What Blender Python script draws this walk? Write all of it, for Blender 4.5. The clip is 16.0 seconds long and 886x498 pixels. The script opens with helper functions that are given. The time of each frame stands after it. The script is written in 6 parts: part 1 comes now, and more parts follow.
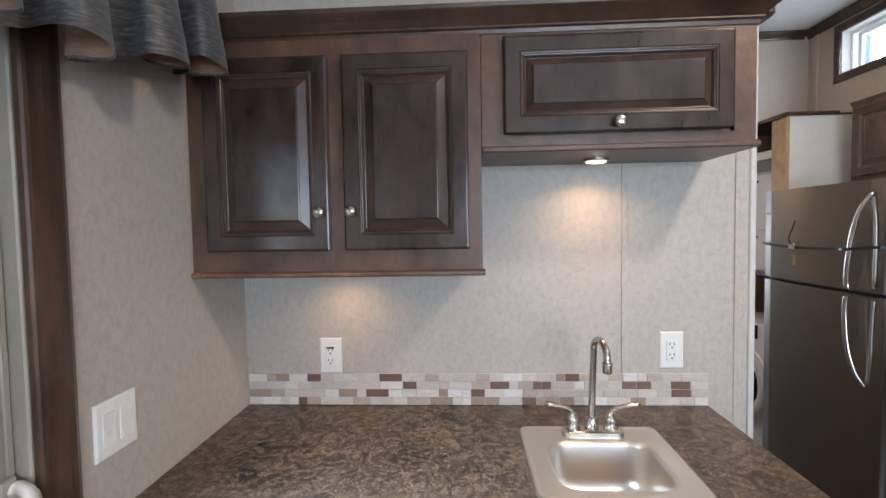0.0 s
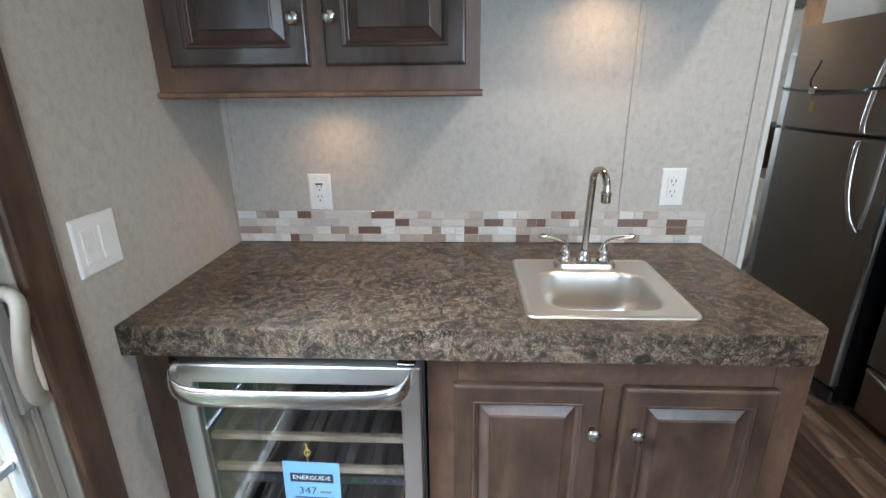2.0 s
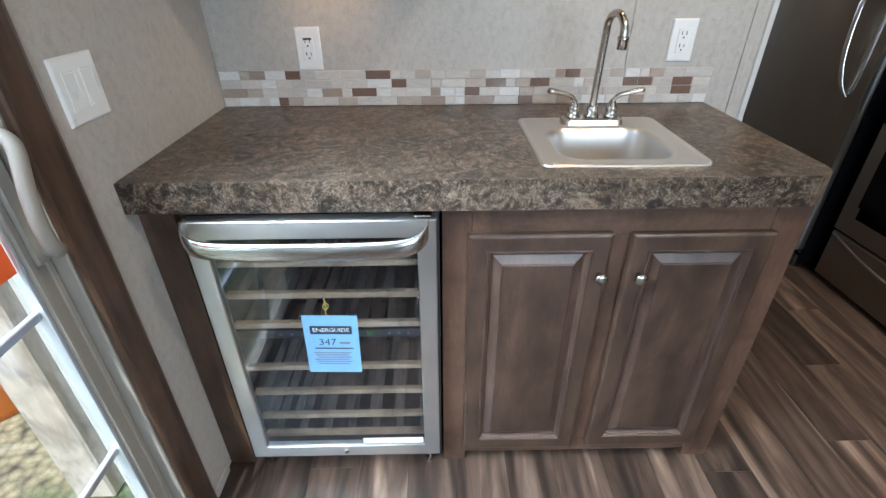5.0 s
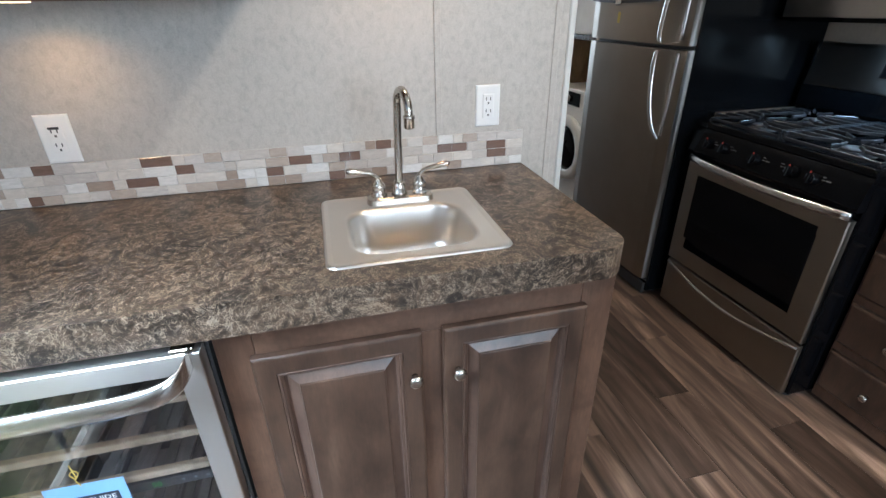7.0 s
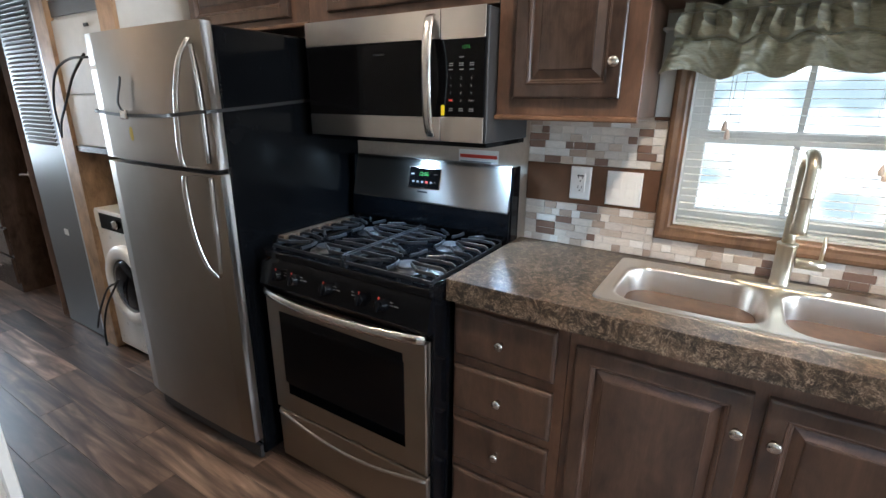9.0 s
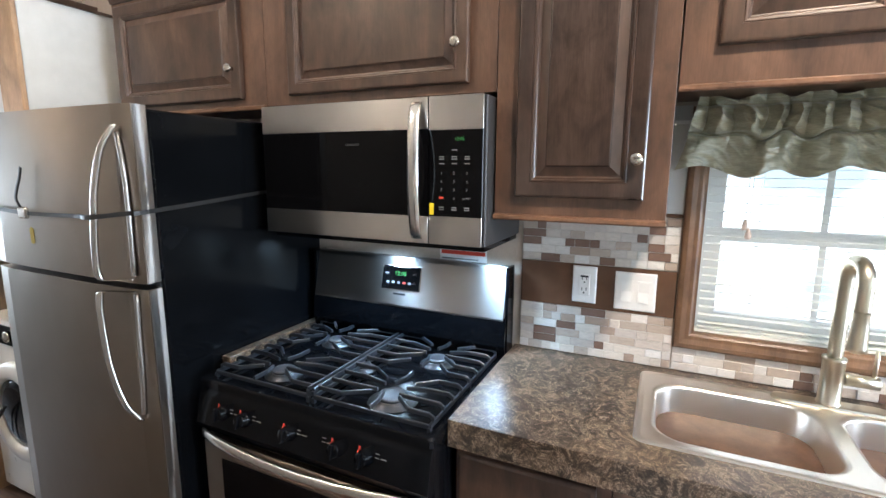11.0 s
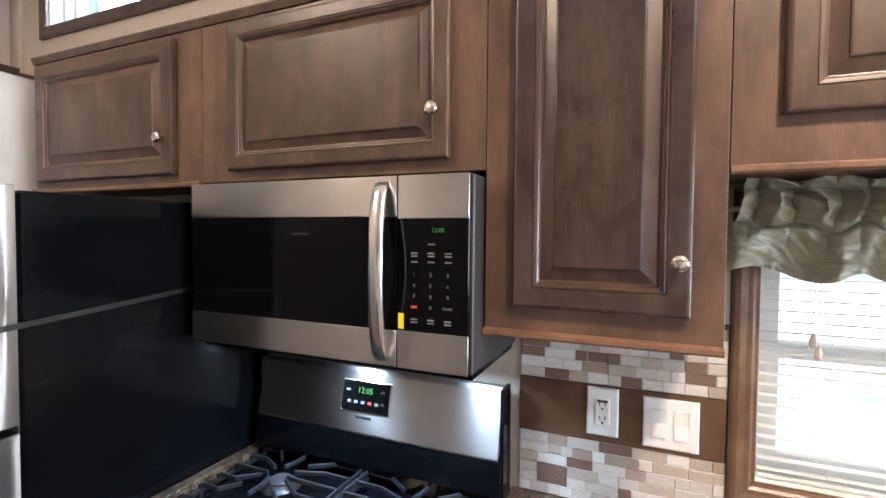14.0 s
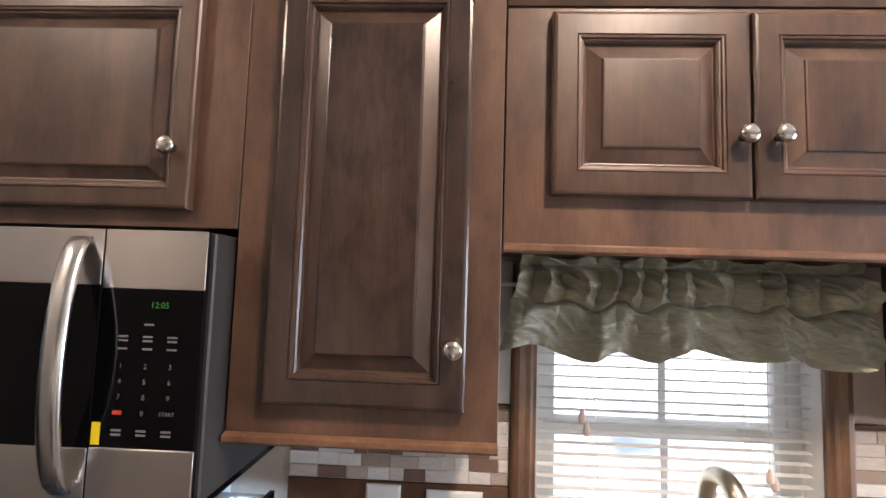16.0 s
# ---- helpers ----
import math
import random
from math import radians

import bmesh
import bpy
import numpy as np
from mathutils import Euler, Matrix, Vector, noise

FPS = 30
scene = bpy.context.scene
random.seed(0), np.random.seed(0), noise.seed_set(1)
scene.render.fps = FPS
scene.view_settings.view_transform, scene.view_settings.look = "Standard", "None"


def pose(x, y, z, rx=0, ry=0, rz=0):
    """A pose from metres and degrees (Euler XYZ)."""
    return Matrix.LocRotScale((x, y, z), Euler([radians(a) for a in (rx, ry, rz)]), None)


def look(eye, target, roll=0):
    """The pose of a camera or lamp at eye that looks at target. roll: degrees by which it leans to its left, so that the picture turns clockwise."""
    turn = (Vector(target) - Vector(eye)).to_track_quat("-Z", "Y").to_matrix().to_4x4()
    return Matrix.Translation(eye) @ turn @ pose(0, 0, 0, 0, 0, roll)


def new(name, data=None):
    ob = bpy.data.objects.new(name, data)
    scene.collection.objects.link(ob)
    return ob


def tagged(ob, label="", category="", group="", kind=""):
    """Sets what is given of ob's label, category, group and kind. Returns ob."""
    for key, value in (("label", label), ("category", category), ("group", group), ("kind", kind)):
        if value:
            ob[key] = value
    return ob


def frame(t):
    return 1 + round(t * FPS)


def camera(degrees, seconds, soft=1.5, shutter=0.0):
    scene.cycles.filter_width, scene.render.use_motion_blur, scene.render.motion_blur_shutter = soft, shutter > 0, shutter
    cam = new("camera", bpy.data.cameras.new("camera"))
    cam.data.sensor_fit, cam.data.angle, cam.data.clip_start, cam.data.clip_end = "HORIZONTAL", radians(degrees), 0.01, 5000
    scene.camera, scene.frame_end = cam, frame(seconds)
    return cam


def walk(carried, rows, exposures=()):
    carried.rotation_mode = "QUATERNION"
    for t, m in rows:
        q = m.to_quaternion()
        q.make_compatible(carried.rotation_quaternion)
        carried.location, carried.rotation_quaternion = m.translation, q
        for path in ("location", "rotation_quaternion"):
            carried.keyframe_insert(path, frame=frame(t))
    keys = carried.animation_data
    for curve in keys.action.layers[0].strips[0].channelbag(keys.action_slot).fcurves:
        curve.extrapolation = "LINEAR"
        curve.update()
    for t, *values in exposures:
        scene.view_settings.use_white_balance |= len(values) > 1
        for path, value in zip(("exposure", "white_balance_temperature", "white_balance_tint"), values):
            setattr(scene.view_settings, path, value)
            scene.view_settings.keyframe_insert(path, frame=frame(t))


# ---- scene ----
cam = camera(86.3, 16.0)
PATH = [
    (0, (0.751, -1.542, 1.558), (0.644, 0.452, 1.463), -1.0),
    (0.5, (0.754, -1.517, 1.529), (0.649, 0.463, 1.268), -0.9),
    (1, (0.753, -1.503, 1.499), (0.649, 0.457, 1.112), -0.8),
    (1.5, (0.755, -1.494, 1.47), (0.643, 0.434, 0.953), -0.7),
    (2, (0.756, -1.489, 1.442), (0.662, 0.405, 0.805), -0.6),
    (2.5, (0.759, -1.493, 1.424), (0.665, 0.376, 0.72), -0.6),
    (3, (0.779, -1.515, 1.397), (0.67, 0.311, 0.589), -0.4),
    (3.5, (0.745, -1.504, 1.367), (0.66, 0.26, 0.427), -0.7),
    (4, (0.686, -1.512, 1.352), (0.685, 0.225, 0.361), -0.1),
    (4.2, (0.666, -1.52, 1.344), (0.661, 0.207, 0.335), -0.6),
    (6.3, (0.659, -1.468, 1.362), (0.836, 0.23, 0.321), -0.4),
    (6.5, (0.719, -1.433, 1.367), (0.944, 0.272, 0.346), -1.0),
    (7, (0.92, -1.357, 1.41), (1.348, 0.37, 0.498), -0.9),
    (7.5, (1.056, -1.265, 1.419), (1.861, 0.348, 0.553), -0.3),
    (8, (1.163, -1.105, 1.441), (2.389, 0.274, 0.67), 0.1),
    (8.5, (1.31, -1.054, 1.451), (2.768, 0.091, 0.701), 0.2),
    (8.7, (1.385, -1.054, 1.464), (2.947, 0.009, 0.808), 0.4),
    (10.8, (1.628, -0.805, 1.546), (3.357, 0.087, 1.079), 0.5),
    (11, (1.654, -0.777, 1.56), (3.442, 0.055, 1.228), 0.4),
    (11.5, (1.751, -0.765, 1.573), (3.591, -0.014, 1.348), 0.4),
    (12, (1.9, -0.78, 1.583), (3.745, -0.025, 1.418), 0.4),
    (12.5, (1.945, -0.755, 1.606), (3.786, 0.02, 1.505), 0.3),
    (13, (1.948, -0.702, 1.627), (3.787, 0.083, 1.578), 0.4),
    (13.5, (1.968, -0.676, 1.631), (3.805, 0.113, 1.579), 0.4),
    (14, (1.969, -0.659, 1.634), (3.804, 0.133, 1.568), 0.5),
    (14.5, (1.969, -0.664, 1.659), (3.807, 0.106, 1.834), 0.4),
    (15, (1.993, -0.688, 1.663), (3.89, -0.138, 1.978), 1.0),
    (15.5, (2.021, -0.689, 1.68), (3.98, -0.414, 1.971), 1.5),
    (16, (2.143, -0.725, 1.682), (4.135, -0.634, 1.839), 1.8),
]
walk(cam, [(t, look(eye, target, roll)) for t, eye, target, roll in PATH],
     [(0, 0.60, 5900, 11), (2, 0.53, 5650, 5), (4, 0.50, 5700, 6), (6.5, 0.58, 5600, 5), (7.5, 0.72, 5800, 9), (8.5, 0.97, 5900, 9), (11, 1.55, 5850, 9), (12, 1.30, 6000, 12), (13.5, 1.47, 6200, 15), (14.5, 1.57, 6350, 19), (15, 1.46, 6400, 21), (16, 1.04, 6350, 20)])

# ---- world, sun, large lights ----
world = bpy.data.worlds.new("sky")
scene.world = world
world.use_nodes = True
wt = world.node_tree
sky = wt.nodes.new("ShaderNodeTexSky")
sky.sky_type, sky.sun_disc = "NISHITA", False
sky.sun_elevation, sky.sun_rotation = radians(65), radians(192)
wt.links.new(sky.outputs[0], wt.nodes["Background"].inputs[0])
wt.nodes["Background"].inputs[1].default_value = 0.15

sun = new("sun", bpy.data.lights.new("sun", "SUN"))
sun.data.energy, sun.data.angle, sun.data.color = 5.0, radians(0.6), (1, 0.96, 0.9)
sun.matrix_world = look((-0.35, -1.6, 3.6), (0, 0, 0))


def area(name, m, sx, sy, watts, color):
    ob = new(name, bpy.data.lights.new(name, "AREA"))
    ob.data.shape, ob.data.size, ob.data.size_y = "RECTANGLE", sx, sy
    ob.data.energy, ob.data.color = watts, color
    ob.matrix_world = m
    return ob


def disc_lamp(name, at, r, watts, color, spread=140):
    ob = new(name, bpy.data.lights.new(name, "AREA"))
    ob.data.shape, ob.data.size = "DISK", 2 * r
    ob.data.energy, ob.data.color, ob.data.spread = watts, color, radians(spread)
    ob.matrix_world = look(at, (at[0], at[1] + 0.0001, at[2] - 1))
    return ob


DAY, WARM, COOL = (0.82, 0.92, 1.0), (1.0, 0.60, 0.30), (0.55, 0.79, 1.0)
area("transom_daylight", look((3.42, 1.22, 2.72), (2.4, 1.22, 2.5)), 1.1, 0.42, 15, DAY)
area("back_window_daylight", look((2.08, -4.62, 1.55), (1.75, 0, 1.3)), 1.9, 1.15, 66, DAY)
# Fill for the kitchen fronts, set in an added window out of view.
area("added_side_fill", look((-0.14, -2.95, 1.5), (3, -2.0, 1.3)), 1.5, 1.15, 1.2, DAY)
area("door_daylight", look((-0.14, -1.30, 1.10), (0.55, -0.85, 0.05)), 0.60, 1.55, 12, DAY).data.spread = radians(66)
# Brightens the corridor's far end through an added, unseen opening.
area("bedroom_fill", look((2.15, 4.68, 1.4), (2.15, 2.0, 1.2)), 0.7, 1.0, 15, DAY)
disc_lamp("bar_puck_light", (1.127, -0.13, 1.7345), 0.028, 0.55, WARM)
disc_lamp("bar_puck_light_a", (0.36, -0.13, 1.4270), 0.028, 0.3, WARM)
disc_lamp("hood_light", (2.98, 0.13, 1.334), 0.03, 1.1, COOL)
disc_lamp("hood_light_a", (2.98, -0.25, 1.334), 0.03, 1.1, COOL)
LAMPS = ((1.95, 0.80, 7), (2.02, -1.35, 22))
for lx, ly, lw in LAMPS:
    disc_lamp("ceiling_light", (lx, ly, 2.86), 0.115, lw, (1.0, 0.79, 0.57), 170)
disc_lamp("corridor_light", (1.85, 2.25, 2.036), 0.05, 2, (1.0, 0.72, 0.46), 170)

# ---- materials ----


class Nodes:
    """A small builder for one node material."""

    def __init__(self, name, rough=0.5, metal=0.0, color=(0.5, 0.5, 0.5), coat=0.0, spec=None):
        self.mat = bpy.data.materials.new(name)
        self.mat.use_nodes = True
        self.t = self.mat.node_tree
        self.b = self.t.nodes["Principled BSDF"]
        self.set(self.b, "Base Color", (*color, 1))
        self.set(self.b, "Roughness", rough)
        self.set(self.b, "Metallic", metal)
        self.set(self.b, "Coat Weight", coat)
        if spec is not None:
            self.set(self.b, "Specular IOR Level", spec)

    def set(self, node, key, v):
        node.inputs[key].default_value = v

    def add(self, kind, **values):
        n = self.t.nodes.new(kind)
        for k, v in values.items():
            n.inputs[k.replace("_", " ")].default_value = v
        return n

    def link(self, a, out, b, key):
        self.t.links.new(a.outputs[out], b.inputs[key])

    def coords(self, scale=(1, 1, 1), out="Object", rot=(0, 0, 0), shift=False):
        tc = self.add("ShaderNodeTexCoord")
        mp = self.add("ShaderNodeMapping")
        mp.inputs["Scale"].default_value = scale
        mp.inputs["Rotation"].default_value = rot
        self.link(tc, out, mp, "Vector")
        if shift:
            info = self.add("ShaderNodeObjectInfo")
            mul = self.add("ShaderNodeMath")
            mul.operation = "MULTIPLY"
            mul.inputs[1].default_value = 37.0
            self.link(info, "Random", mul, 0)
            self.link(mul, 0, mp, "Location")
        return mp

    def noise(self, mp, scale, detail=4.0, rough=0.6, distort=0.0):
        n = self.add("ShaderNodeTexNoise", Scale=scale, Detail=detail, Roughness=rough, Distortion=distort)
        self.link(mp, "Vector", n, "Vector")
        return n

    def ramp(self, src, out, stops, constant=False):
        r = self.add("ShaderNodeValToRGB")
        e = r.color_ramp.elements
        while len(e) < len(stops):
            e.new(0.5)
        for el, (p, c) in zip(e, stops):
            el.position = p
            el.color = (*c, 1) if len(c) == 3 else c
        if constant:
            r.color_ramp.interpolation = "CONSTANT"
        self.link(src, out, r, "Fac")
        return r

    def mix(self, a, b, fac=0.5, how="MIX", fac_from=None):
        m = self.add("ShaderNodeMix")
        m.data_type, m.blend_type = "RGBA", how
        m.inputs["Factor"].default_value = fac
        if fac_from:
            self.t.links.new(fac_from, m.inputs["Factor"])
        for v, i in ((a, 6), (b, 7)):
            if isinstance(v, tuple):
                m.inputs[i].default_value = (*v, 1)
            else:
                self.t.links.new(v, m.inputs[i])
        return m.outputs[2]

    def color(self, sock):
        self.t.links.new(sock, self.b.inputs["Base Color"])
        return self

    def rough(self, src, out, lo, hi):
        r = self.add("ShaderNodeMapRange")
        r.inputs["To Min"].default_value, r.inputs["To Max"].default_value = lo, hi
        self.link(src, out, r, "Value")
        self.link(r, 0, self.b, "Roughness")
        return self

    def bump(self, src, out, strength, dist=0.002):
        bp = self.add("ShaderNodeBump", Strength=strength, Distance=dist)
        self.link(src, out, bp, "Height")
        self.link(bp, 0, self.b, "Normal")
        return self


def wood(name, dark, mid, light, rough=0.38, along=(5, 5, 1.1), coat=0.10):
    n = Nodes(name, rough, coat=coat)
    n.set(n.b, "Coat Roughness", 0.2)
    mp = n.coords(along, shift=True)
    a = n.noise(mp, 2.2, 6, 0.58, 0.6)
    fine = n.noise(n.coords((along[0] * 22, along[1] * 22, along[2] * 5)), 3.0, 3, 0.6)
    blot = n.noise(n.coords((3.2, 3.2, 2.0), shift=True), 3.2, 4, 0.6, 0.5)
    r = n.ramp(a, "Fac", [(0.25, dark), (0.5, mid), (0.75, light)])
    c = n.mix(r.outputs[0], n.ramp(fine, "Fac", [(0.35, (0.80, 0.79, 0.78)), (0.65, (1.06, 1.05, 1.05))]).outputs[0], 0.6, "MULTIPLY")
    c = n.mix(c, n.ramp(blot, "Fac", [(0.3, (0.46, 0.44, 0.44)), (0.52, (0.98, 0.97, 0.96)), (0.72, (1.30, 1.27, 1.24))]).outputs[0], 0.85, "MULTIPLY")
    fleck = n.noise(n.coords((26, 26, 7), shift=True), 2.4, 5, 0.65, 1.2)
    c = n.mix(c, n.ramp(fleck, "Fac", [(0.34, (0.68, 0.66, 0.65)), (0.52, (1, 1, 1)), (0.7, (1.14, 1.13, 1.12))]).outputs[0], 0.35, "MULTIPLY")
    n.color(c)
    n.rough(a, "Fac", rough - 0.02, rough + 0.04)
    n.bump(fine, "Fac", 0.06, 0.001)
    return n.mat


def plain(name, color, rough=0.5, metal=0.0, coat=0.0, wear=0.12, scale=18.0, bump=0.05, spec=None):
    n = Nodes(name, rough, metal, color, coat)
    if spec is not None:
        n.set(n.b, "Specular IOR Level", spec)
    mp = n.coords()
    a, b = n.noise(mp, scale, 4), n.noise(mp, scale * 9, 3)
    lo, hi = tuple(c * (1 - wear) for c in color), tuple(min(1, c * (1 + wear)) for c in color)
    n.color(n.ramp(a, "Fac", [(0.3, lo), (0.7, hi)]).outputs[0])
    n.rough(a, "Fac", max(0.02, rough - 0.05), rough + 0.08)
    if bump:
        n.bump(b, "Fac", bump, 0.001)
    return n.mat


def brushed(name, color, rough, axis="Z", dirt=0.10):
    n = Nodes(name, rough, 1.0, color)
    big = n.noise(n.coords((3, 3, 3)), 2.0, 3)
    n.color(n.ramp(big, "Fac", [(0.3, tuple(v * (1 - dirt) for v in color)), (0.7, color)]).outputs[0])
    n.rough(big, "Fac", rough - 0.02, rough + 0.04)
    tg = n.add("ShaderNodeTangent")
    tg.direction_type, tg.axis = "RADIAL", axis
    n.link(tg, 0, n.b, "Tangent")
    n.set(n.b, "Anisotropic", 0.82)
    return n.mat


M_WOOD = wood("stained maple", (0.063, 0.033, 0.021), (0.110, 0.060, 0.038), (0.158, 0.089, 0.057))
M_WOOD_H = wood("stained maple rail", (0.063, 0.033, 0.021), (0.110, 0.060, 0.038), (0.158, 0.089, 0.057), along=(1.1, 1.1, 5))
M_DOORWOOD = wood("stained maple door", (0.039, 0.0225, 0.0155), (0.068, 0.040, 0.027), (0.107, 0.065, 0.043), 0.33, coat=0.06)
# Darker mix of the door wood, for the bar and tall wall doors.
M_DOORDARK = wood("darker maple door", (0.028, 0.018, 0.014), (0.046, 0.030, 0.024), (0.074, 0.049, 0.038), 0.21, coat=0.2)
# Moulding and bevel wood, lighter than the doors; partly their highlight put in colour.
M_BEVEL = wood("lightened maple bevel", (0.055, 0.033, 0.024), (0.092, 0.056, 0.041), (0.135, 0.085, 0.063), 0.35, coat=0.0)
M_BEVELDARK = wood("lightened dark bevel", (0.034, 0.020, 0.014), (0.060, 0.037, 0.027), (0.095, 0.060, 0.044), 0.29, coat=0.08)
M_LIP = wood("light wood lip", (0.12, 0.06, 0.035), (0.18, 0.095, 0.055), (0.24, 0.13, 0.08), 0.4, (1.2, 1.2, 9))
M_TRIM = wood("dark trim", (0.036, 0.020, 0.013), (0.068, 0.039, 0.024), (0.112, 0.066, 0.041), 0.34)
M_WINWOOD = wood("window frame wood", (0.13, 0.068, 0.035), (0.19, 0.105, 0.056), (0.26, 0.15, 0.085), 0.42)
M_OAK = wood("tan wood edge", (0.30, 0.19, 0.10), (0.40, 0.26, 0.15), (0.48, 0.33, 0.20), 0.5)
M_SLAT = wood("dark rack slat", (0.10, 0.088, 0.078), (0.155, 0.138, 0.124), (0.21, 0.19, 0.17), 0.5, (9, 1.2, 9))
M_RACK = wood("beech rack front", (0.30, 0.20, 0.12), (0.42, 0.30, 0.19), (0.5, 0.37, 0.25), 0.5, (1.2, 9, 9))
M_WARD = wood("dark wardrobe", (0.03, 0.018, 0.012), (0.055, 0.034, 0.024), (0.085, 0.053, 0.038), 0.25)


def wall_paper(name, base, warm, mottle=0.6):
    n = Nodes(name, 0.42, color=base)
    mp = n.coords()
    fine = n.noise(mp, 230.0, 4, 0.7)
    mid = n.noise(n.coords((1, 1, 0.7)), 55.0, 5, 0.65, 0.6)
    big = n.noise(mp, 2.5, 3)
    c = n.mix(n.ramp(mid, "Fac", [(0.3, tuple(v * (1 - 0.24 * mottle) for v in base)), (0.5, base), (0.72, warm)]).outputs[0],
              n.ramp(fine, "Fac", [(0.3, (0.82, 0.81, 0.79)), (0.6, (1.03, 1.03, 1.03))]).outputs[0], mottle, "MULTIPLY")
    c = n.mix(c, n.ramp(big, "Fac", [(0.3, (0.95, 0.95, 0.95)), (0.7, (1.03, 1.03, 1.03))]).outputs[0], 0.6, "MULTIPLY")
    n.color(c)
    n.rough(mid, "Fac", 0.34, 0.55)
    n.bump(fine, "Fac", 0.22, 0.001)
    return n.mat


M_WALL = wall_paper("greige vinyl wall", (0.475, 0.442, 0.402), (0.520, 0.488, 0.448), 0.6)
M_WALL_UP = wall_paper("cream vinyl wall", (0.49, 0.41, 0.34), (0.515, 0.435, 0.362), 0.3)
M_CEIL = plain("white ceiling", (0.78, 0.78, 0.77), 0.6, wear=0.03, bump=0.1)
M_WHITE = plain("white plastic", (0.80, 0.80, 0.79), 0.28, wear=0.02, bump=0.0)
M_OFFWHITE = plain("off-white vinyl frame", (0.31, 0.285, 0.245), 0.4, wear=0.05)
M_PANEL = plain("white laminate panel", (0.58, 0.58, 0.56), 0.45, wear=0.04)
M_GREYMETAL = plain("grey painted door", (0.105, 0.108, 0.115), 0.35, wear=0.08)
M_LOUVRE = plain("brown-grey louvre", (0.105, 0.090, 0.078), 0.4, wear=0.08)
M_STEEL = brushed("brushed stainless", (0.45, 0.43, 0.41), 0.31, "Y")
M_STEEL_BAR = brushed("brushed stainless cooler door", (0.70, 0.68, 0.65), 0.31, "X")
# Brown tint puts part of the dark floor reflection into the steel's colour.
M_STEEL_V = brushed("dark brushed stainless, reflection tinted", (0.29, 0.247, 0.208), 0.33, "Y")
M_SINK = plain("satin stainless sink", (0.72, 0.68, 0.63), 0.30, 1.0, wear=0.04, scale=3, bump=0.0)
M_CHROME = plain("brushed nickel", (0.52, 0.48, 0.43), 0.21, 1.0, wear=0.04, bump=0.0)
M_SATIN = plain("satin stainless", (0.66, 0.64, 0.61), 0.22, 1.0, wear=0.02, scale=3, bump=0.0)
M_FAUCET = plain("warm brushed nickel", (0.60, 0.55, 0.44), 0.30, 1.0, wear=0.05, bump=0.0)
M_BLACK = plain("black enamel", (0.003, 0.0034, 0.0045), 0.08, spec=0.16, wear=0.2, bump=0.0)
M_BLACKTEX = plain("black textured steel", (0.003, 0.0035, 0.0045), 0.15, spec=0.13, wear=0.25, scale=7, bump=0.18)
M_GLASSBLACK = plain("black glass", (0.0025, 0.0025, 0.003), 0.05, spec=0.12, wear=0.1, bump=0.0)
M_DARKPLASTIC = plain("dark grey plastic", (0.03, 0.03, 0.032), 0.45, wear=0.15)
M_IRON = plain("cast iron grate", (0.016, 0.0185, 0.024), 0.30, spec=0.5, wear=0.2, scale=60, bump=0.03)
M_BURNER = plain("aluminium burner", (0.06, 0.064, 0.072), 0.34, 0.7, wear=0.15)
M_CAP = plain("grey enamel burner cap", (0.04, 0.043, 0.05), 0.40, wear=0.12)
M_BROWNTILE = plain("brown glass tile band", (0.11, 0.055, 0.032), 0.22, wear=0.18, scale=9)
M_ORANGE = plain("orange paper sign", (0.85, 0.13, 0.02), 0.6, wear=0.04)
M_YELLOW = plain("yellow sticker", (0.80, 0.60, 0.01), 0.5, wear=0.03, bump=0.0)
M_BLUEPAPER = plain("light blue paper", (0.19, 0.36, 0.58), 0.6, wear=0.05, bump=0.0)
M_INK = plain("dark print", (0.015, 0.02, 0.035), 0.6, wear=0.05, bump=0.0)
M_GREYINK = plain("grey print", (0.15, 0.153, 0.158), 0.6, wear=0.05, bump=0.0)
M_RED = plain("red print", (0.55, 0.05, 0.03), 0.5, wear=0.05, bump=0.0)
M_STRING = plain("straw string", (0.45, 0.33, 0.08), 0.8, wear=0.1)
M_STRAP = plain("black strap", (0.012, 0.012, 0.013), 0.4, wear=0.1)
M_GROUT = plain("grout", (0.54, 0.51, 0.475), 0.8, wear=0.08, scale=80)


def slat_mat():
    n = Nodes("white blind slat", 0.4, color=(0.84, 0.84, 0.82))
    tr = n.add("ShaderNodeBsdfTranslucent", Color=(0.84, 0.84, 0.80, 1))
    mx = n.add("ShaderNodeMixShader")
    mx.inputs[0].default_value = 0.42
    n.link(n.b, 0, mx, 1)
    n.link(tr, 0, mx, 2)
    n.t.links.new(mx.outputs[0], n.t.nodes["Material Output"].inputs["Surface"])
    return n.mat


M_BLIND = slat_mat()
M_TASSEL = plain("blush wooden tassel", (0.72, 0.58, 0.50), 0.5, wear=0.08)
M_VINYL = plain("white window vinyl", (0.78, 0.78, 0.76), 0.35, wear=0.03, bump=0.0)
M_SILVER = plain("silver glazing bar", (0.55, 0.57, 0.60), 0.3, 0.6, wear=0.05, bump=0.0)
M_POST = wood("weathered post", (0.44, 0.36, 0.27), (0.58, 0.50, 0.41), (0.68, 0.61, 0.52), 0.8, coat=0.0)
M_BARREL = plain("orange barrel", (0.70, 0.20, 0.03), 0.55, wear=0.12)


def emitter(name, color, strength):
    n = Nodes(name, 0.5, color=(0.02, 0.02, 0.02))
    n.set(n.b, "Emission Color", (*color, 1))
    n.set(n.b, "Emission Strength", strength)
    return n.mat


